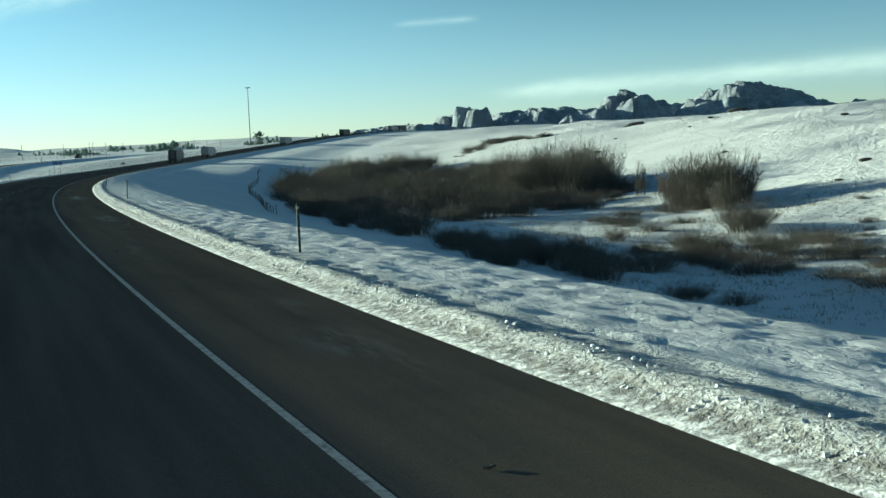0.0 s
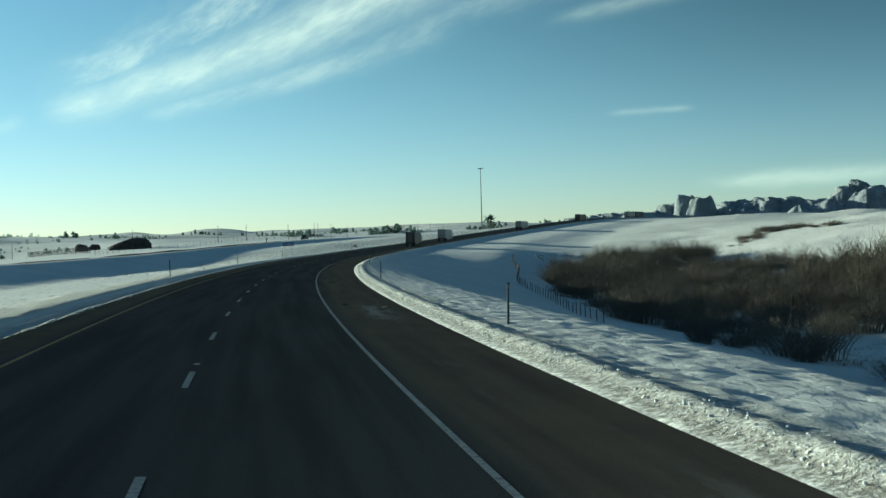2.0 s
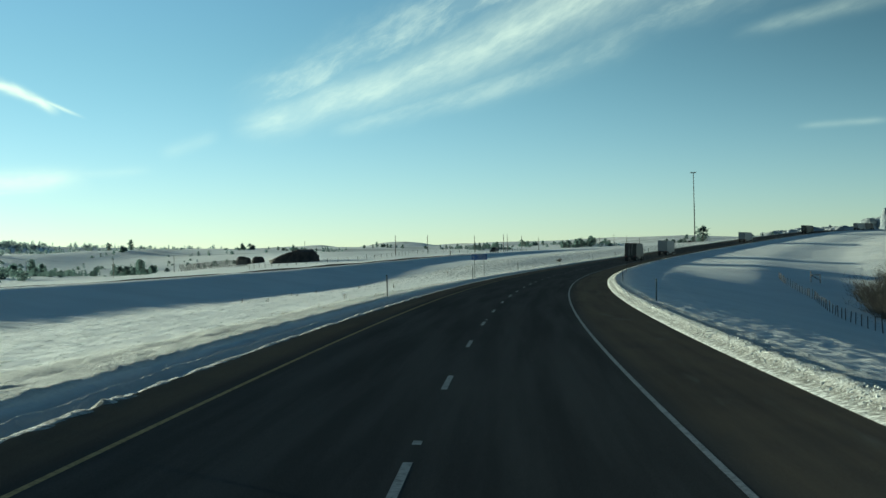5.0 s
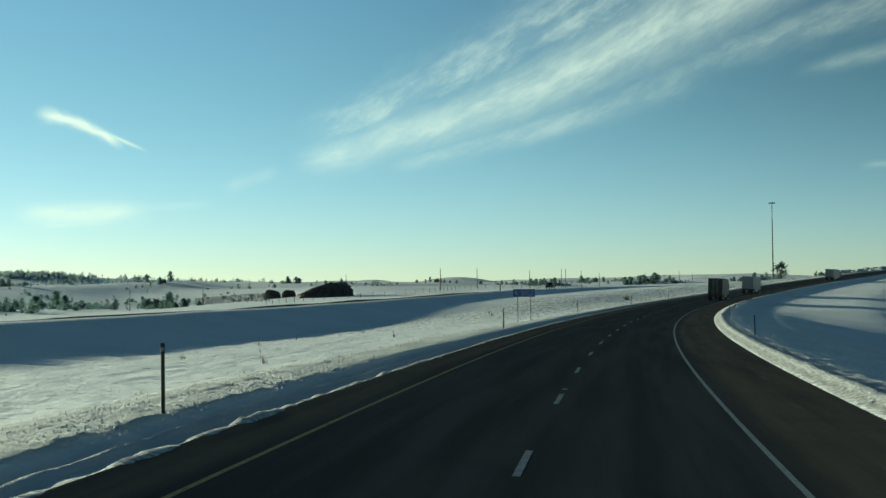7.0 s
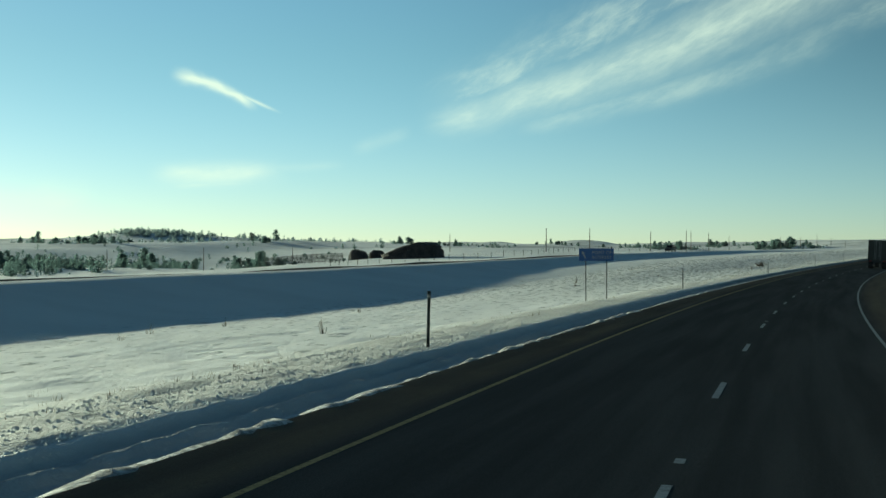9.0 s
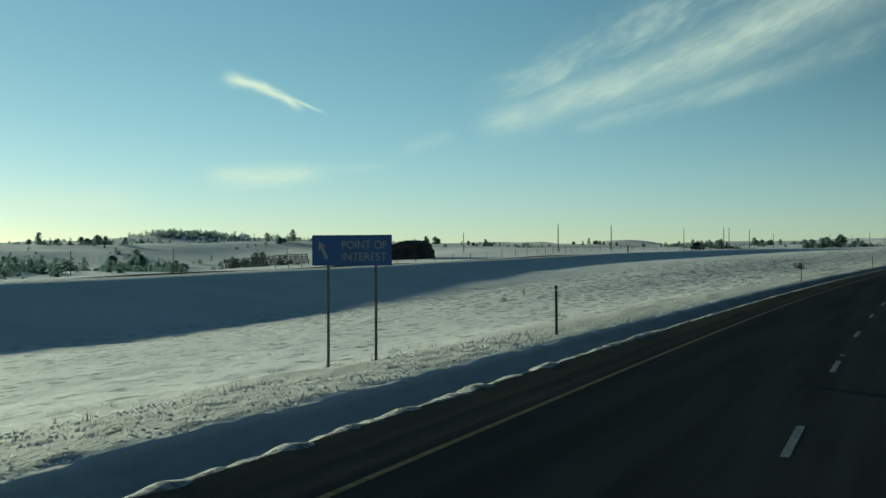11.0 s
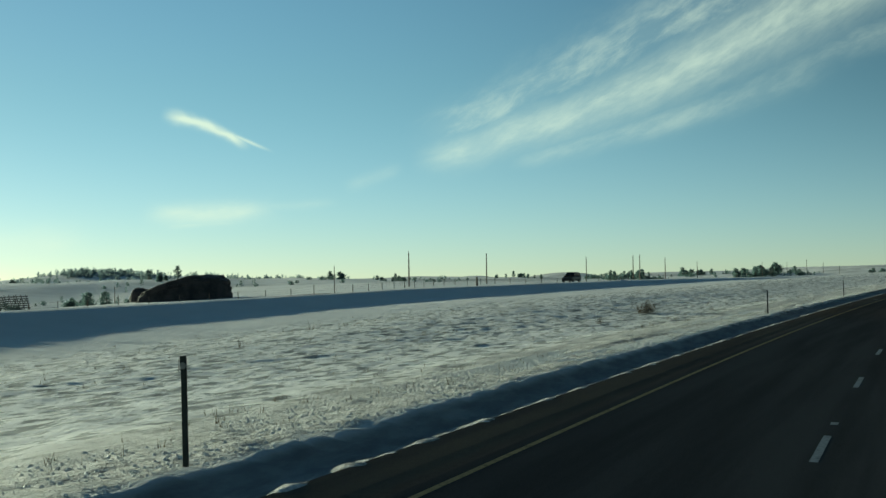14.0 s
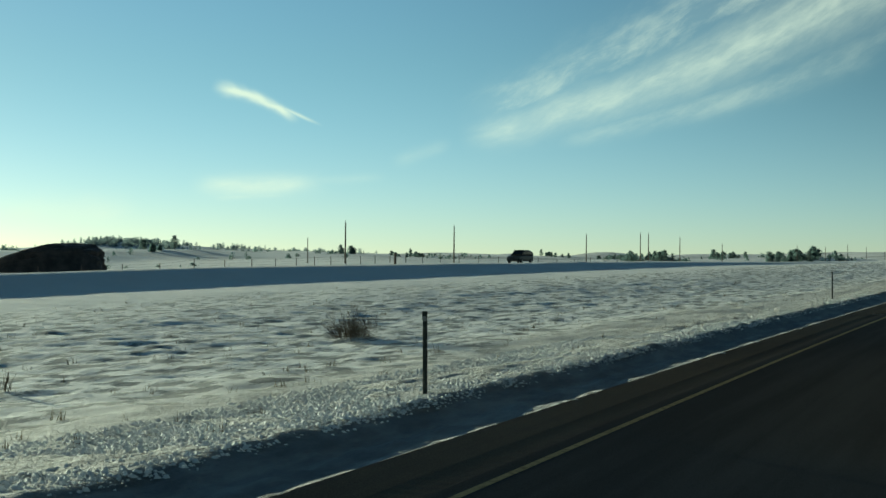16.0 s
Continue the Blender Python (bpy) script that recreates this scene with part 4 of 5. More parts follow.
SAPLING = [twig_mesh("bare_sapling", WILLOW, 130 + k, 4.2, 2.4, 6, 20, 0.06, 0.85) for k in range(3)]
for k, (s, l) in enumerate(((246, 94.5), (238, 93), (234, 94.5), (228, 92.5), (226, 95.5), (221, 94), (218, 96), (214, 93))):
    ob = new("bare_sapling", SAPLING[k % 3])
    ob.matrix_world = pose(*place(s, l), 0, 0, 47 * k) @ Matrix.Scale(0.9 + 0.12 * (k * 5 % 4), 4)
    tagged(ob, "slender bare sapling standing in creek snow", "sapling", "creek saplings")
thicket([(150, 38), (129, 41), (111, 44), (105, 49), (117, 55), (138, 55), (160, 50)], 4.6, WILLOWS, "willow_shrub", "bare brown willow shrub in a snowy creek bottom", "shrub", "creek willows", 0.5, 0.72, 6)
thicket([(150, 57), (112, 58), (104, 62), (118, 68), (150, 66)], 5.0, WILLOWS, "willow_shrub", "bare brown willow shrub in a snowy creek bottom", "shrub", "creek willows", 0.35, 0.6, 16, 0.35)
thicket([(101, 45.5), (88, 46.5), (90, 49), (103, 48)], 3.2, LOW, "low_brush", "low dry brown brush sticking out of creek snow", "shrub", "low brush", 0.8, 1.1, 7)
thicket([(152, 74), (142, 76), (146, 82), (154, 80)], 5.0, WILLOWS, "willow_shrub", "bare brown willow shrub in a snowy creek bottom", "shrub", "creek willows", 0.9, 1.1, 8)
thicket([(125, 58), (85, 60), (80, 78), (150, 80), (140, 66)], 4.6, LOW, "low_brush", "low dry brown brush sticking out of creek snow", "shrub", "low brush", 0.8, 1.6, 9, 0.35)
thicket([(140, 84), (100, 74), (92, 84), (130, 100), (170, 104)], 6.0, LOW, "low_brush", "low dry brown brush sticking out of creek snow", "shrub", "low brush", 0.4, 1.1, 18, 0.3)
thicket([(180, 66), (158, 70), (190, 92), (205, 86)], 5.6, LOW, "low_brush", "low dry brown brush sticking out of creek snow", "shrub", "low brush", 0.7, 1.2, 10, 0.4)
thicket([(452, 88), (520, 101), (545, 110), (503, 121), (476, 125), (474, 119), (500, 110), (506, 106), (458, 98)], 3.6, LOW, "low_brush", "low dry brown brush sticking out of hillside snow", "shrub", "low brush", 0.5, 1.7, 11, 0.66)

bush = new("sagebrush", twig_mesh("sagebrush", SAGE, 201, 1.05, 1.5, 120, 8, 0.009, 0.4))
bush.matrix_world = pose(*place(485, -17.6), 0, 0, 20)
tagged(bush, "bare grey-brown bush alone in the snowy median", "shrub")
rng = random.Random(12)
WEEDS = [twig_mesh("dry_weed", SAGE, 210 + k, 0.75, 0.5, 9, 6, 0.012, 0.7) for k in range(3)]
for s, l in ((300, -35), (318, -33), (327, -36), (333, -34), (352, -32), (288, -29), (404, -27), (421, -31), (262, -16), (310, -19), (436, -24), (452, -30), (470, -35), (468, -16.5)):
    ob = new("dry_weed", WEEDS[rng.randrange(3)])
    ob.matrix_world = pose(*place(s, l), 0, 0, rng.uniform(0, 360)) @ Matrix.Diagonal((1, 1, rng.uniform(0.7, 1.3), 1))
    tagged(ob, "dry weed stalk poking through median snow", "weed", "median weeds")


def scatter(name, mat, label, kind_of, count, where, build, seed):
    """Many tiny pieces as one object."""
    rg = random.Random(seed)
    verts, faces = [], []
    for k in range(count):
        s, l = where(rg)
        x, y = flat(s, l)
        spots.append((float(x), float(y), s, l))
        build(rg, verts, faces, len(spots) - 1)
    me = bpy.data.meshes.new(name)
    z = height(*[np.array([q[i] for q in spots]) for i in range(4)])
    co = np.array([v[:3] for v in verts])
    own = np.array([v[3] for v in verts], int)
    base = np.array([[q[0], q[1], 0.0] for q in spots])
    base[:, 2] = z
    co = co + base[own]
    me.from_pydata(co.tolist(), [], faces)
    me.materials.append(mat)
    spots.clear()
    return tagged(new(name, me), label, kind_of, kind="stuff")


spots = []


def tuft(rg, verts, faces, own):
    for b in range(rg.randint(4, 9)):
        a, h, w = rg.uniform(0, 6.283), rg.uniform(0.04, 0.17), rg.uniform(0.006, 0.013)
        ox, oy = rg.uniform(-0.12, 0.12), rg.uniform(-0.12, 0.12)
        tx, ty = ox + math.cos(a) * h * 0.6, oy + math.sin(a) * h * 0.6
        i = len(verts)
        nx, ny = -math.sin(a) * w, math.cos(a) * w
        verts += [(ox - nx, oy - ny, -0.05, own), (ox + nx, oy + ny, -0.05, own), (tx, ty, h, own)]
        faces.append((i, i + 1, i + 2))


def chunk(rg, verts, faces, own):
    r = 0.010 + 0.032 * rg.random() ** 2.6
    i = len(verts)
    lift = r * 0.3
    pts = [(1, 0, 0), (0.3, 0.95, 0), (-0.8, 0.6, 0), (-0.8, -0.6, 0), (0.3, -0.95, 0), (0.5, 0.3, 0.8), (-0.4, 0.4, 0.9), (-0.1, -0.6, 0.85)]
    t = rg.uniform(0, 6.283)
    for x, y, z in pts:
        k = r * rg.uniform(0.75, 1.3)
        verts.append(((x * math.cos(t) - y * math.sin(t)) * k, (x * math.sin(t) + y * math.cos(t)) * k, z * k * 0.9 + lift - r * 0.25, own))
    for f in ((0, 1, 5), (1, 2, 6), (1, 6, 5), (2, 3, 6), (3, 4, 7), (3, 7, 6), (4, 0, 7), (0, 5, 7), (5, 6, 7)):
        faces.append(tuple(i + k for k in f))


scatter("grass_tufts", STRAW, "dry straw-coloured grass tufts poking through thin snow", "grass", 1500,
        lambda g: (g.uniform(430, 640), -12 - 30 * g.random()), tuft, 31)
scatter("grass_tufts", STRAW, "dry straw-coloured grass tufts on the verge", "grass", 500,
        lambda g: (g.uniform(200, 560), -8 - 7 * g.random()), tuft, 32)
def reed(rg, verts, faces, own):
    for b in range(rg.randint(5, 11)):
        a, h, w = rg.uniform(0, 6.283), rg.uniform(0.08, 0.36), rg.uniform(0.015, 0.03)
        ox, oy = rg.uniform(-0.5, 0.5), rg.uniform(-0.5, 0.5)
        tx, ty = ox + math.cos(a) * h * 1.1, oy + math.sin(a) * h * 1.1
        i = len(verts)
        nx, ny = -math.sin(a) * w, math.cos(a) * w
        verts += [(ox - nx, oy - ny, -0.05, own), (ox + nx, oy + ny, -0.05, own), (tx, ty, h, own)]
        faces.append((i, i + 1, i + 2))


def valley(g):
    """Places on the creek flat, in drifts with bare snow between."""
    while True:
        s, l = g.uniform(75, 290), g.uniform(44, 112)
        if float(bumps(np.array([s]), np.array([l]), 14, 71, 3)[0]) > -0.05:
            return s, l


scatter("creek_grass", STRAW, "dry straw-coloured creek grass standing through snow", "grass", 5200, valley, reed, 35)
scatter("snow_chunks", SNOW, "broken lumps of ploughed snow along the inner verge", "snow", 32000,
        lambda g: (g.uniform(215, 520), -6.3 - 4.6 * g.random() ** 1.4), chunk, 33)
scatter("snow_chunks", SNOW, "crumbled icy snow thrown across the inner verge", "snow", 36000,
        lambda g: (g.uniform(425, 492), -6.4 - 4.4 * g.random() ** 1.3), chunk, 36)
scatter("snow_chunks", SNOW, "broken lumps of ploughed snow along the outer verge", "snow", 4000,
        lambda g: (g.uniform(8, 230), 7.02 + 0.65 * g.random() ** 1.3), chunk, 34)

# ---- roadside things ----


def post_meshes():
    """A channel-section steel delineator with a reflector near its top."""
    bm = joined(box(0.052, 0.012, 1.62, (0, 0, -0.42)), box(0.010, 0.030, 1.62, (-0.026, 0.012, -0.42)), box(0.010, 0.030, 1.62, (0.026, 0.012, -0.42)))
    refl = bmesh.new()
    bmesh.ops.create_cone(refl, cap_ends=True, segments=14, radius1=0.042, radius2=0.036, depth=0.014, matrix=Matrix.Translation((0, -0.016, 1.12)) @ Matrix.Rotation(radians(90), 4, "X"))
    cap = box(0.075, 0.03, 0.10, (0, 0, 1.13), 0.0035)
    return (("post", mesh_of("post", bm, POST_STEEL)), ("reflector", mesh_of("reflector", refl, REFLECTOR)), ("cap", mesh_of("cap", cap, POST_STEEL)))


POST = post_meshes()
master = None


def delineator(s, l):
    global master
    at = place(s, l)
    if l < 9 and l > -9:
        at.z = max(at.z, float(paved(s, l)) - 0.1)
    m = pose(*at, 0.8 * math.sin(s), 1.2 * math.sin(s * 1.7), heading(s))
    if master is None:
        master = thing("delineator_post", at, 0, "slim dark steel delineator post standing in roadside snow", "post", "roadside delineators")
        for n, me in POST:
            part(n, me, None, master)
        master.matrix_world = m
    else:
        copy_thing(master, m)


for s, l in [(35, 8.35), (97.2, 8.35), (156.7, 8.1), (219.1, 8.3)] + [(219.1 + 61.3 * k, 8.2) for k in range(1, 11)]:
    delineator(s, l)
for s, l in [(220 + 61.3 * k, -6.7) for k in (-3, -2, -1)] + [(220, -6.65), (281.5, -6.55), (342, -6.96), (405.0, -6.61), (465.65, -6.94)] + [(515.7, -7.95)] + [(515.7 + 61.2 * k, -7.6) for k in range(1, 7)]:
    delineator(s, l)


def text_mesh(words, size, mat):
    cu = bpy.data.curves.new("words", "FONT")
    cu.body, cu.size, cu.extrude, cu.align_x, cu.align_y = words, size, 0.002, "LEFT", "CENTER"
    ob = bpy.data.objects.new("words", cu)
    scene.collection.objects.link(ob)
    bpy.context.view_layer.update()
    me = bpy.data.meshes.new_from_object(ob.evaluated_get(bpy.context.evaluated_depsgraph_get()))
    bpy.data.objects.remove(ob)
    me.materials.clear()
    me.materials.append(mat)
    return me


def guide_sign():
    s, l = 342.0, -12.45
    at = place(s, l)
    base = float(np.interp(s, DIST, RZ))
    sign = thing("guide_sign", at, heading(s), "blue guide sign with white lettering on two wooden posts", "road sign")
    top = base + 2.86 - at.z
    for x in (-0.68, 0.66):
        part("post", box(0.06, 0.06, top + 0.4, (x, 0.05, -0.5), 0.006), GREY_WOOD, sign)
    panel = part("panel", box(2.24, 0.012, 0.80, (0, 0, top - 0.79), 0.004), SIGN_BLUE, sign)
    edge = joined(box(2.18, 0.004, 0.014, (0, -0.009, top - 0.035)), box(2.18, 0.004, 0.014, (0, -0.009, top - 0.755)),
                  box(0.014, 0.004, 0.706, (-1.083, -0.009, top - 0.741)), box(0.014, 0.004, 0.706, (1.083, -0.009, top - 0.741)))
    part("border", edge, SIGN_BLUE, panel)
    for words, z, x in (("POINT OF", top - 0.26, -0.27), ("INTEREST", top - 0.57, -0.27)):
        me = text_mesh(words, 0.30, SIGN_WHITE)
        wide = max(v.co.x for v in me.vertices)
        me.transform(Matrix.Translation((x - 0.02, -0.010, z)) @ Matrix.Rotation(radians(90), 4, "X") @ Matrix.Diagonal((1.27 / wide, 1, 1, 1)))
        part("lettering", me, None, panel, "white capital lettering")
    # arrow that points up and to the left
    bm = bmesh.new()
    shape = [(-0.045, -0.24), (0.045, -0.24), (0.045, 0.10), (0.13, 0.06), (0.0, 0.27), (-0.13, 0.06), (-0.045, 0.10)]
    vs = [bm.verts.new((x, 0, z)) for x, z in shape]
    f = bm.faces.new(vs)
    ex = bmesh.ops.extrude_face_region(bm, geom=[f])
    bmesh.ops.translate(bm, vec=(0, 0.004, 0), verts=[v for v in ex["geom"] if isinstance(v, bmesh.types.BMVert)])
    bmesh.ops.transform(bm, matrix=Matrix.Translation((-0.80, -0.012, top - 0.40)) @ Matrix.Rotation(radians(-27), 4, "Y"), verts=bm.verts)
    part("arrow", bm, SIGN_WHITE, panel, "white arrow pointing up and aside")


guide_sign()


def utility_pole(at, tall, k):
    pole = thing("utility_pole", at, 10 * k, "weathered wooden utility pole rising from snowy ground", "utility pole", "line of utility poles")
    part("pole", rod((0, 0, -0.5), (0.03, 0, tall), 0.17, 0.11, 9), POLE_WOOD, pole)
    pin = rod((0, 0, tall), (0, 0, tall + 0.25), 0.03, 0.03, 6)
    rod((0, 0, tall + 0.20), (0, 0, tall + 0.36), 0.07, 0.05, 8, pin)
    part("insulator", pin, GREY_WOOD, pole)


for k, (x, y, tall) in enumerate(((12.9, 685, 7.1), (26.8, 732, 7.5), (52.5, 823.7, 8.2), (66.8, 828, 8.4), (69.1, 833, 8.4), (79.0, 862, 8.2), (99.8, 970, 7.2), (139, 1066, 7.6),
                                  (159.5, 1124, 7.2), (179, 1181, 7.2), (202, 1259, 7.2), (230, 1355, 7.2), (-95.8, 699, 7.6), (-87.3, 805, 8.0), (-134, 720, 7.0), (-30, 860, 7.5))):
    utility_pole(on_ground(x, y), tall, k)

mast = thing("high_mast_light", on_ground(148.4, 777.8), 0, "tall thin steel lighting mast with a ring of lamps", "light mast")
TALL_MAST = 40.6 - mast.location.z
part("pole", rod((0, 0, -0.5), (0, 0, TALL_MAST), 0.30, 0.14, 12), MAST_STEEL, mast)
part("base_plate", rod((0, 0, -0.2), (0, 0, 0.25), 0.6, 0.5, 12), GALVANISED, mast)
ringbm = bmesh.new()
for k in range(12):
    a, b = k * 0.5236, (k + 1) * 0.5236
    rod((math.cos(a) * 0.9, math.sin(a) * 0.9, TALL_MAST - 0.2), (math.cos(b) * 0.9, math.sin(b) * 0.9, TALL_MAST - 0.2), 0.05, 0.05, 6, ringbm)
for k in range(3):
    a = k * 2.094
    rod((0, 0, TALL_MAST - 0.2), (math.cos(a) * 0.9, math.sin(a) * 0.9, TALL_MAST - 0.2), 0.04, 0.04, 6, ringbm)
lampring = part("ring", ringbm, MAST_STEEL, mast)
for k in range(6):
    a = k * 1.047
    part("lamp", joined(rod((math.cos(a) * 1.1, math.sin(a) * 1.1, TALL_MAST - 0.55), (math.cos(a) * 1.1, math.sin(a) * 1.1, TALL_MAST - 0.1), 0.30, 0.16, 10)), MAST_STEEL, lampring)


def creek_fence():
    """Old ranch fence beside the willows: leaning wooden posts and strands of wire."""
    fence = thing("ranch_fence", place(300, 31), 0, "old ranch fence of dark leaning wooden posts and wire", "fence")
    bpy.context.view_layer.update()
    inv = fence.matrix_world.inverted()
    rg = random.Random(44)
    tops = []
    for k in range(62):
        s = 182 + 3.6 * k
        l = 29.2 + 3.8 * smooth(182, 385, s) + 0.6 * math.sin(s * 0.06)
        p = inv @ place(s, float(l))
        tip = p + Vector((rg.uniform(-0.12, 0.12), rg.uniform(-0.12, 0.12), rg.uniform(1.05, 1.35)))
        part("post", rod(p - Vector((0, 0, 0.3)), tip, 0.055, 0.048, 6), POLE_WOOD, fence)
        tops.append((p, tip))
    for f in (0.35, 0.62, 0.88):
        wire = bmesh.new()
        for (a, b), (c, d) in zip(tops, tops[1:]):
            rod(a.lerp(b, f), c.lerp(d, f), 0.006, 0.006, 4, wire)
        part("wire", wire, DARK_STEEL, fence)
    brace = thing("fence_brace", place(402, 38), 20, "wooden brace of a ranch fence corner standing in snow", "fence")
    for a, b in (((0, 0, -0.2), (0, 0, 2.0)), ((2.0, 0, -0.2), (2.0, 0, 1.4)), ((0, 0, 1.3), (2.0, 0, 1.3)), ((0, 0, 1.3), (2.0, 0, 0.3))):
        part("timber", rod(a, b, 0.08, 0.07, 6), POLE_WOOD, brace)


creek_fence()


def snow_fence():
    """Slatted timber drift fence: panels of horizontal boards on leaning A-frames."""
    start, end = Vector((-35.3, 597.0)), Vector((-60.0, 622.0))
    step = (end - start) / 8
    yaw = math.degrees(math.atan2(step.y, step.x))
    for k in range(8):
        c = start + step * (k + 0.5)
        f = thing("snow_fence_panel", on_ground(c.x, c.y), yaw, "leaning grey slatted timber snow fence panel on a snowfield", "fence", "snow fence")
        w = step.length
        for j in range(6):
            z = 0.35 + 0.34 * j
            part("board", box(w - 0.05, 0.03, 0.17, (0, 0.075 * j - 0.25, z)), GREY_WOOD, f)
        for x in (-w / 2 + 0.4, 0, w / 2 - 0.4):
            part("strut", joined(rod((x, -0.42, -0.1), (x, 0.32, 2.4), 0.06, 0.06, 6), rod((x, 0.9, -0.1), (x, 0.24, 1.9), 0.05, 0.05, 6)), GREY_WOOD, f)


snow_fence()


def right_of_way_fence():
    """Wire fence along the far side of the other carriageway."""
    fence = thing("wire_fence", on_ground(-5, 680), 0, "low wire fence on short wooden posts across the snow", "fence")
    bpy.context.view_layer.update()
    inv = fence.matrix_world.inverted()
    line = []
    for k in range(46):
        p = inv @ place(520 + 6.0 * k, -112 - 4 * math.sin(k * 0.3))
        tip = p + Vector((0, 0, 1.35 if k % 7 else 1.7))
        part("post", rod(p - Vector((0, 0, 0.3)), tip, 0.07, 0.06, 6), POLE_WOOD, fence)
        line.append((p, tip))
    for f in (0.4, 0.65, 0.9):
        wire = bmesh.new()
        for (a, b), (c, d) in zip(line, line[1:]):
            rod(a.lerp(b, f), c.lerp(d, f), 0.008, 0.008, 4, wire)
        part("wire", wire, DARK_STEEL, fence)
    # stout gate post by the road
    gate = thing("gate_post", place(608, -80), 0, "stout dark wooden post at the field edge", "post")
    part("post", rod((0, 0, -0.4), (0, 0, 1.75), 0.18, 0.16, 10), POLE_WOOD, gate)
    part("cap", rod((0, 0, 1.75), (0, 0, 1.80), 0.19, 0.15, 10), POLE_WOOD, gate)


right_of_way_fence()

# ---- vehicles ----


def wheel(parent, x, y, r=0.50, w=0.30, name="wheel"):
    """A wheel whose axle lies along x."""
    tyre = bmesh.new()
    turn = Matrix.Translation((x, y, r)) @ Matrix.Rotation(radians(90), 4, "Y")
    bmesh.ops.create_cone(tyre, cap_ends=True, segments=20, radius1=r, radius2=r, depth=w, matrix=turn)
    bmesh.ops.bevel(tyre, geom=[e for e in tyre.edges if len(e.link_faces) == 2 and e.calc_face_angle(0) > 1.0], offset=0.05, segments=2, affect="EDGES")
    ob = part(name, tyre, RUBBER, parent)
    rim = bmesh.new()
    bmesh.ops.create_cone(rim, cap_ends=True, segments=16, radius1=r * 0.55, radius2=r * 0.45, depth=w + 0.03, matrix=turn)
    part("rim", rim, ALUMINIUM, ob)


def semi_truck(s, l, paint, label, long=14.5, high=4.05):
    """Box trailer seen from behind, with its tractor; local y runs ahead."""
    x, y = flat(s, l)
    t = thing("semi_truck", (float(x), float(y), float(paved(s, l))), heading(s + 8), label, "truck", "trucks on the motorway")
    t.rotation_euler.y = math.atan(-LEAN)
    body = part("trailer_body", box(2.59, long, high - 1.15, (0, long / 2, 1.15), 0.03), paint, t)
    for sx in (-1, 1):
        door = part("rear_door", box(1.22, 0.04, high - 1.42, (sx * 0.625, -0.025, 1.28), 0.01), paint, body)
        for q in (0.22, 0.42):
            part("lock_rod", rod((sx * q, -0.075, 1.30), (sx * q, -0.075, high - 0.18), 0.016, 0.016, 6), GALVANISED, door)
        for z in (1.5, 2.2, 2.9, 3.5):
            part("hinge", box(0.16, 0.03, 0.06, (sx * 1.15, -0.055, z)), DARK_STEEL, door)
        part("tail_lamp", box(0.32, 0.03, 0.11, (sx * 0.95, -0.06, 1.03), 0.01), TAIL_RED, t)
        part("mud_flap", box(0.62, 0.012, 0.66, (sx * 0.93, 0.55, 0.16)), RUBBER, t)
        for yy in (1.25, 2.55):
            wheel(t, sx * 1.10, yy)
            wheel(t, sx * 0.76, yy)
        for yy in (long + 0.3, long + 1.6):
            wheel(t, sx * 1.0, yy, 0.5, 0.55)
        wheel(t, sx * 1.05, long + 5.2)
        part("mirror", box(0.12, 0.10, 0.55, (sx * 1.48, long + 4.1, 2.2), 0.02), DARK_STEEL, t)
        part("side_skirt", box(0.03, long * 0.5, 0.6, (sx * 1.27, long * 0.55, 0.56)), paint, t)
    part("rear_sill", box(2.55, 0.10, 0.16, (0, 0.02, 1.0), 0.01), DARK_STEEL, t)
    guard = joined(box(2.4, 0.10, 0.11, (0, 0.06, 0.50), 0.01), box(0.09, 0.08, 0.5, (-0.5, 0.07, 0.56)), box(0.09, 0.08, 0.5, (0.5, 0.07, 0.56)))
    part("underride_guard", guard, DARK_STEEL, t)
    part("chassis", box(0.9, long + 4.5, 0.22, (0, long / 2 + 2.6, 0.86)), DARK_STEEL, t)
    part("cab", box(2.35, 2.7, 2.35, (0, long + 2.5, 0.95), 0.10), paint, t)
    part("roof_fairing", box(2.2, 1.9, 0.85, (0, long + 2.3, 3.1), 0.2), paint, t)
    part("hood", box(1.9, 1.9, 1.15, (0, long + 4.75, 0.75), 0.14), paint, t)
    return t


semi_truck(462, 1.85, DARK_PAINT, "dark box trailer truck travelling ahead, dirty rear doors")
semi_truck(537, 1.75, WHITE_PAINT, "grey-white box trailer truck on the curving motorway")
semi_truck(715, 1.8, WHITE_PAINT, "pale box trailer truck further along the motorway", 13.0, 3.9)
semi_truck(850, 1.8, DARK_PAINT, "dark distant box trailer truck climbing the grade", 12.0, 3.9)
semi_truck(960, 1.8, WHITE_PAINT, "pale distant box trailer truck near the rise", 12.0, 3.9)
semi_truck(990, -1.8, DARK_PAINT, "dark distant box trailer truck near the rise", 12.0, 3.9)


def loft(rings):
    """A closed skin through rings of equal length."""
    bm = bmesh.new()
    vs = [[bm.verts.new(p) for p in r] for r in rings]
    m = len(rings[0])
    for a, b in zip(vs, vs[1:]):
        for k in range(m):
            bm.faces.new((a[k], a[(k + 1) % m], b[(k + 1) % m], b[k]))
    bm.faces.new(vs[0][::-1])
    bm.faces.new(vs[-1])
    bmesh.ops.recalc_face_normals(bm, faces=bm.faces)
    return bm


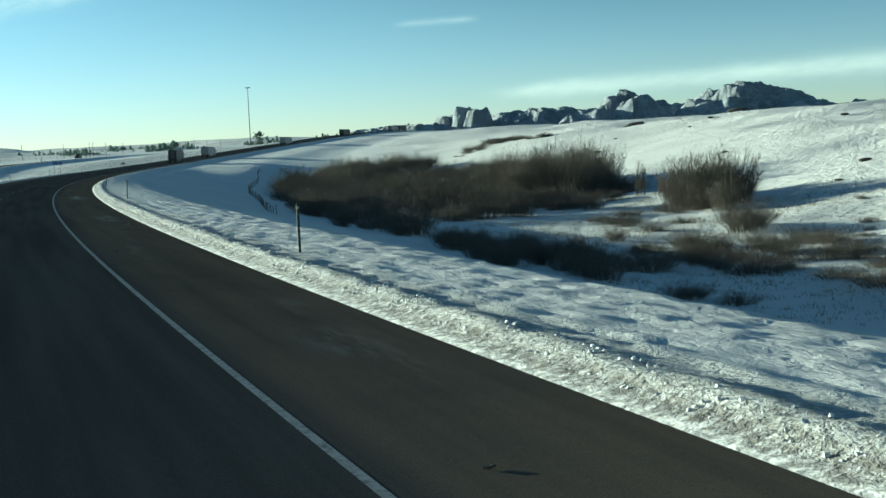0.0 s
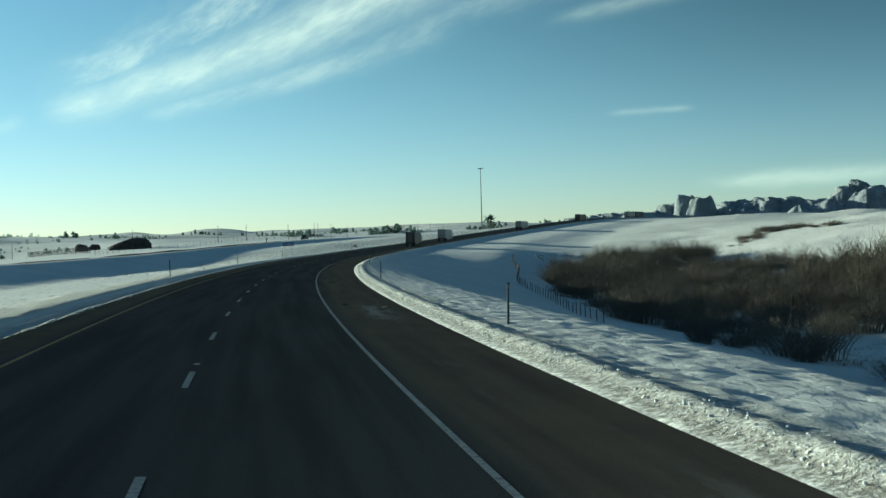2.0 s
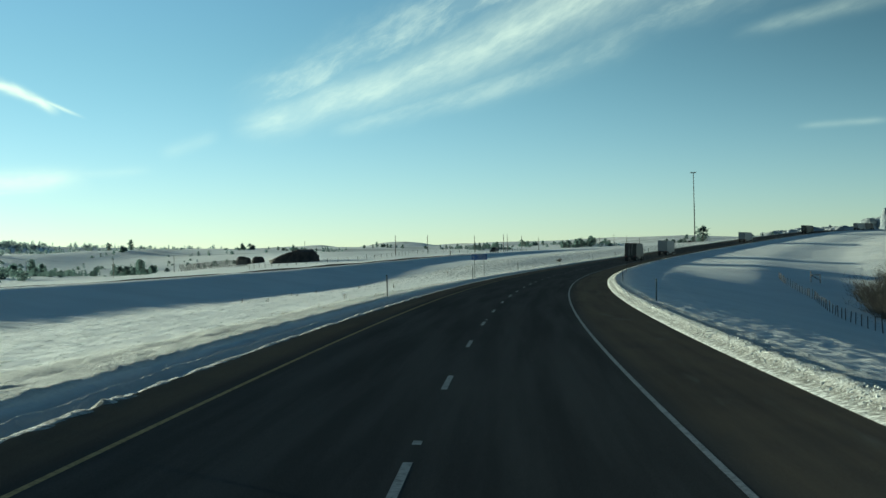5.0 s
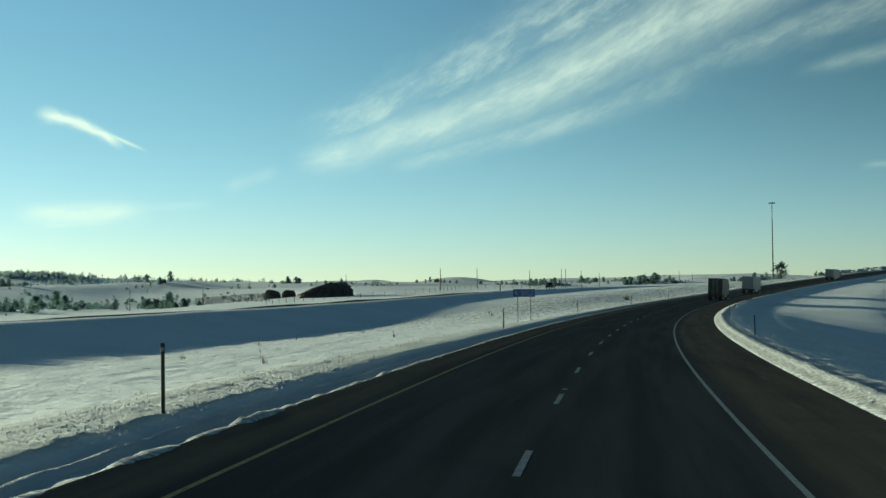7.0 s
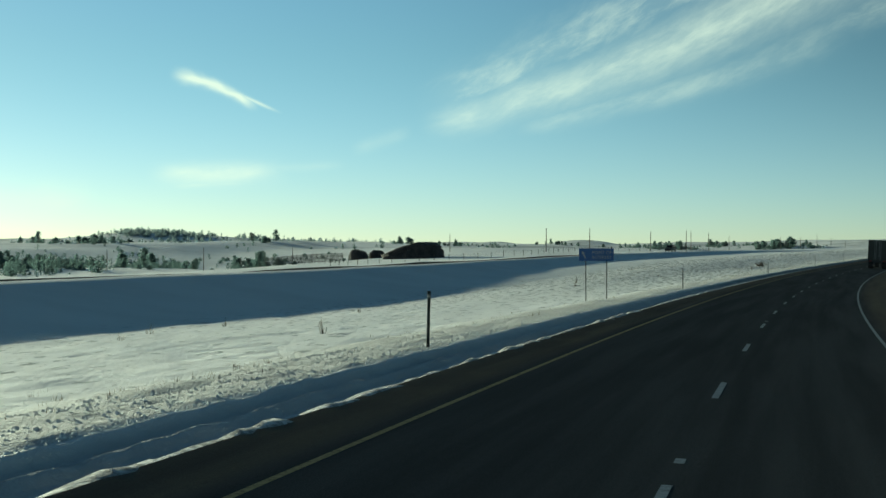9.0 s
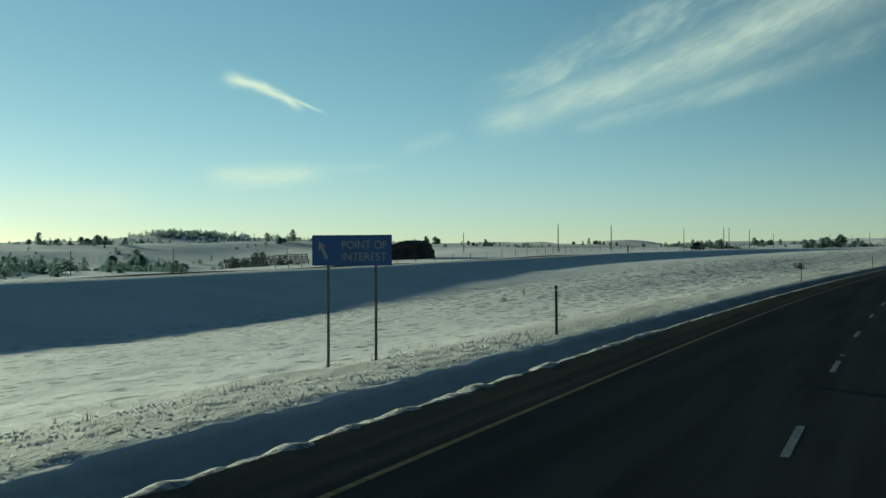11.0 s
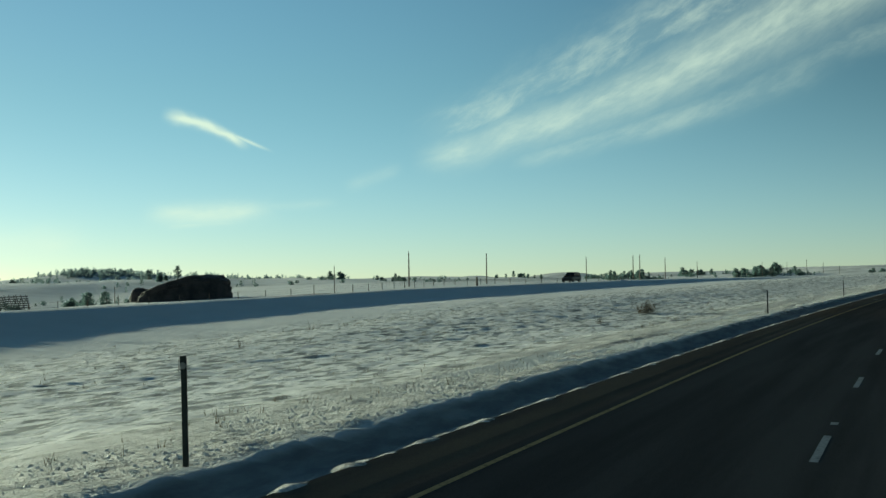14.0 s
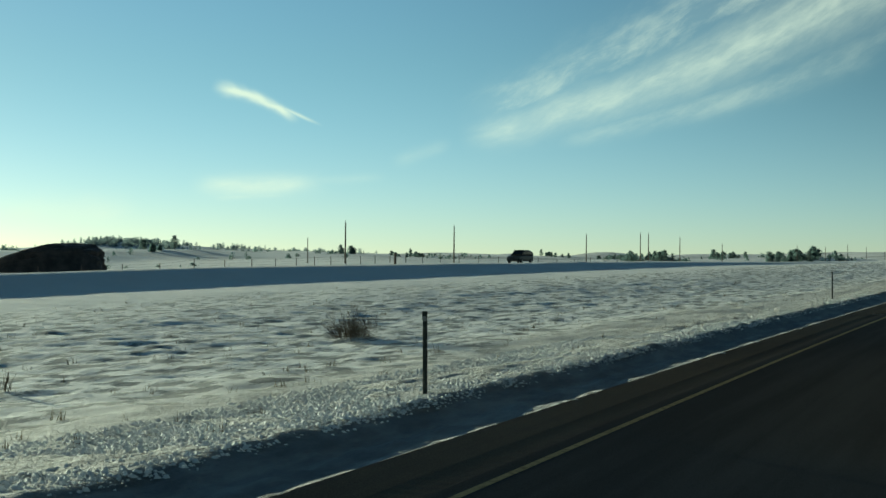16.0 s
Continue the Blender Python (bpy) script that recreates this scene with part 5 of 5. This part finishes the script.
def suv(at, yaw, paint, label):
    """A boxy off-road car; local y runs ahead."""
    car = thing("sport_utility_car", at, yaw, label, "car", "cars on the other carriageway")

    def ring(y, w, low, high, top):
        h, t = w / 2, top / 2
        return [(-h * 0.94, y, low), (-h, y, low + 0.25), (-h, y, high - 0.12), (-t, y, high), (t, y, high), (h, y, high - 0.12), (h, y, low + 0.25), (h * 0.94, y, low)]
    body = loft([ring(0.0, 1.74, 0.45, 0.98, 1.60), ring(0.12, 1.86, 0.36, 1.06, 1.70), ring(2.4, 1.90, 0.34, 1.06, 1.74), ring(3.5, 1.90, 0.34, 1.04, 1.72), ring(4.5, 1.84, 0.36, 0.96, 1.60), ring(4.68, 1.66, 0.48, 0.82, 1.40)])
    part("body", body, paint, car)
    cabin = loft([ring(0.10, 1.70, 1.0, 1.12, 1.60), ring(0.35, 1.62, 1.0, 1.74, 1.34), ring(1.6, 1.62, 1.0, 1.80, 1.36), ring(2.75, 1.60, 1.0, 1.74, 1.30), ring(3.5, 1.66, 1.0, 1.10, 1.52)])
    part("cabin", cabin, GLASS_DARK, car)
    part("roof", box(1.36, 2.4, 0.06, (0, 1.62, 1.76), 0.03), paint, car)
    for sx in (-1, 1):
        for yy in (0.85, 3.75):
            wheel(car, sx * 0.86, yy, 0.36, 0.24)
        part("headlight", box(0.34, 0.06, 0.15, (sx * 0.66, 4.63, 0.66), 0.02), SIGN_WHITE, car)
        part("tail_lamp", box(0.16, 0.05, 0.30, (sx * 0.80, 0.02, 0.70), 0.02), TAIL_RED, car)
        part("mirror", box(0.20, 0.10, 0.14, (sx * 1.02, 2.9, 1.08), 0.03), paint, car)
    part("bumper", box(1.74, 0.16, 0.20, (0, 4.66, 0.38), 0.05), DARK_STEEL, car)
    part("grille", box(0.86, 0.04, 0.18, (0, 4.70, 0.62), 0.02), DARK_STEEL, car)


def on_other(s, l):
    p = place(s, l)
    p.z += 0.05
    return p


suv(on_other(622, -68), heading(622) + 180, GREY_PAINT, "dark grey sport utility car on the opposite carriageway")
suv(on_other(880, -63), heading(880) + 180, GREY_PAINT, "dark sport utility car approaching on the opposite carriageway")


def debris(s, l, size, seed):
    """A torn strip of tyre lying on the pavement."""
    x, y = flat(s, l)
    bm = bmesh.new()
    bmesh.ops.create_grid(bm, x_segments=8, y_segments=3, size=0.5)
    for v in bm.verts:
        v.co = Vector((v.co.x * size, v.co.y * size * 0.35, 0.03 + 0.10 * size * abs(noise.noise(v.co * 3 + Vector((seed, 0, 0))))))
    ex = bmesh.ops.extrude_face_region(bm, geom=bm.faces[:])
    bmesh.ops.translate(bm, vec=(0, 0, -0.02), verts=[v for v in ex["geom"] if isinstance(v, bmesh.types.BMVert)])
    ob = new("tyre_scrap", mesh_of("tyre_scrap", bm, RUBBER))
    ob.matrix_world = pose(float(x), float(y), float(paved(s, l)), 0, 0, seed * 40)
    tagged(ob, "torn black tyre scrap lying on the asphalt shoulder", "debris", "tyre scraps")


for k, (s, l, size) in enumerate(((10.2, 4.57, 0.12), (114.7, 4.42, 0.75), (112.5, 5.9, 0.35), (66.0, 5.6, 0.12), (150.0, 4.6, 0.5), (40.0, 4.3, 0.10), (58.0, 6.0, 0.14))):
    debris(s, l, size, k + 1)
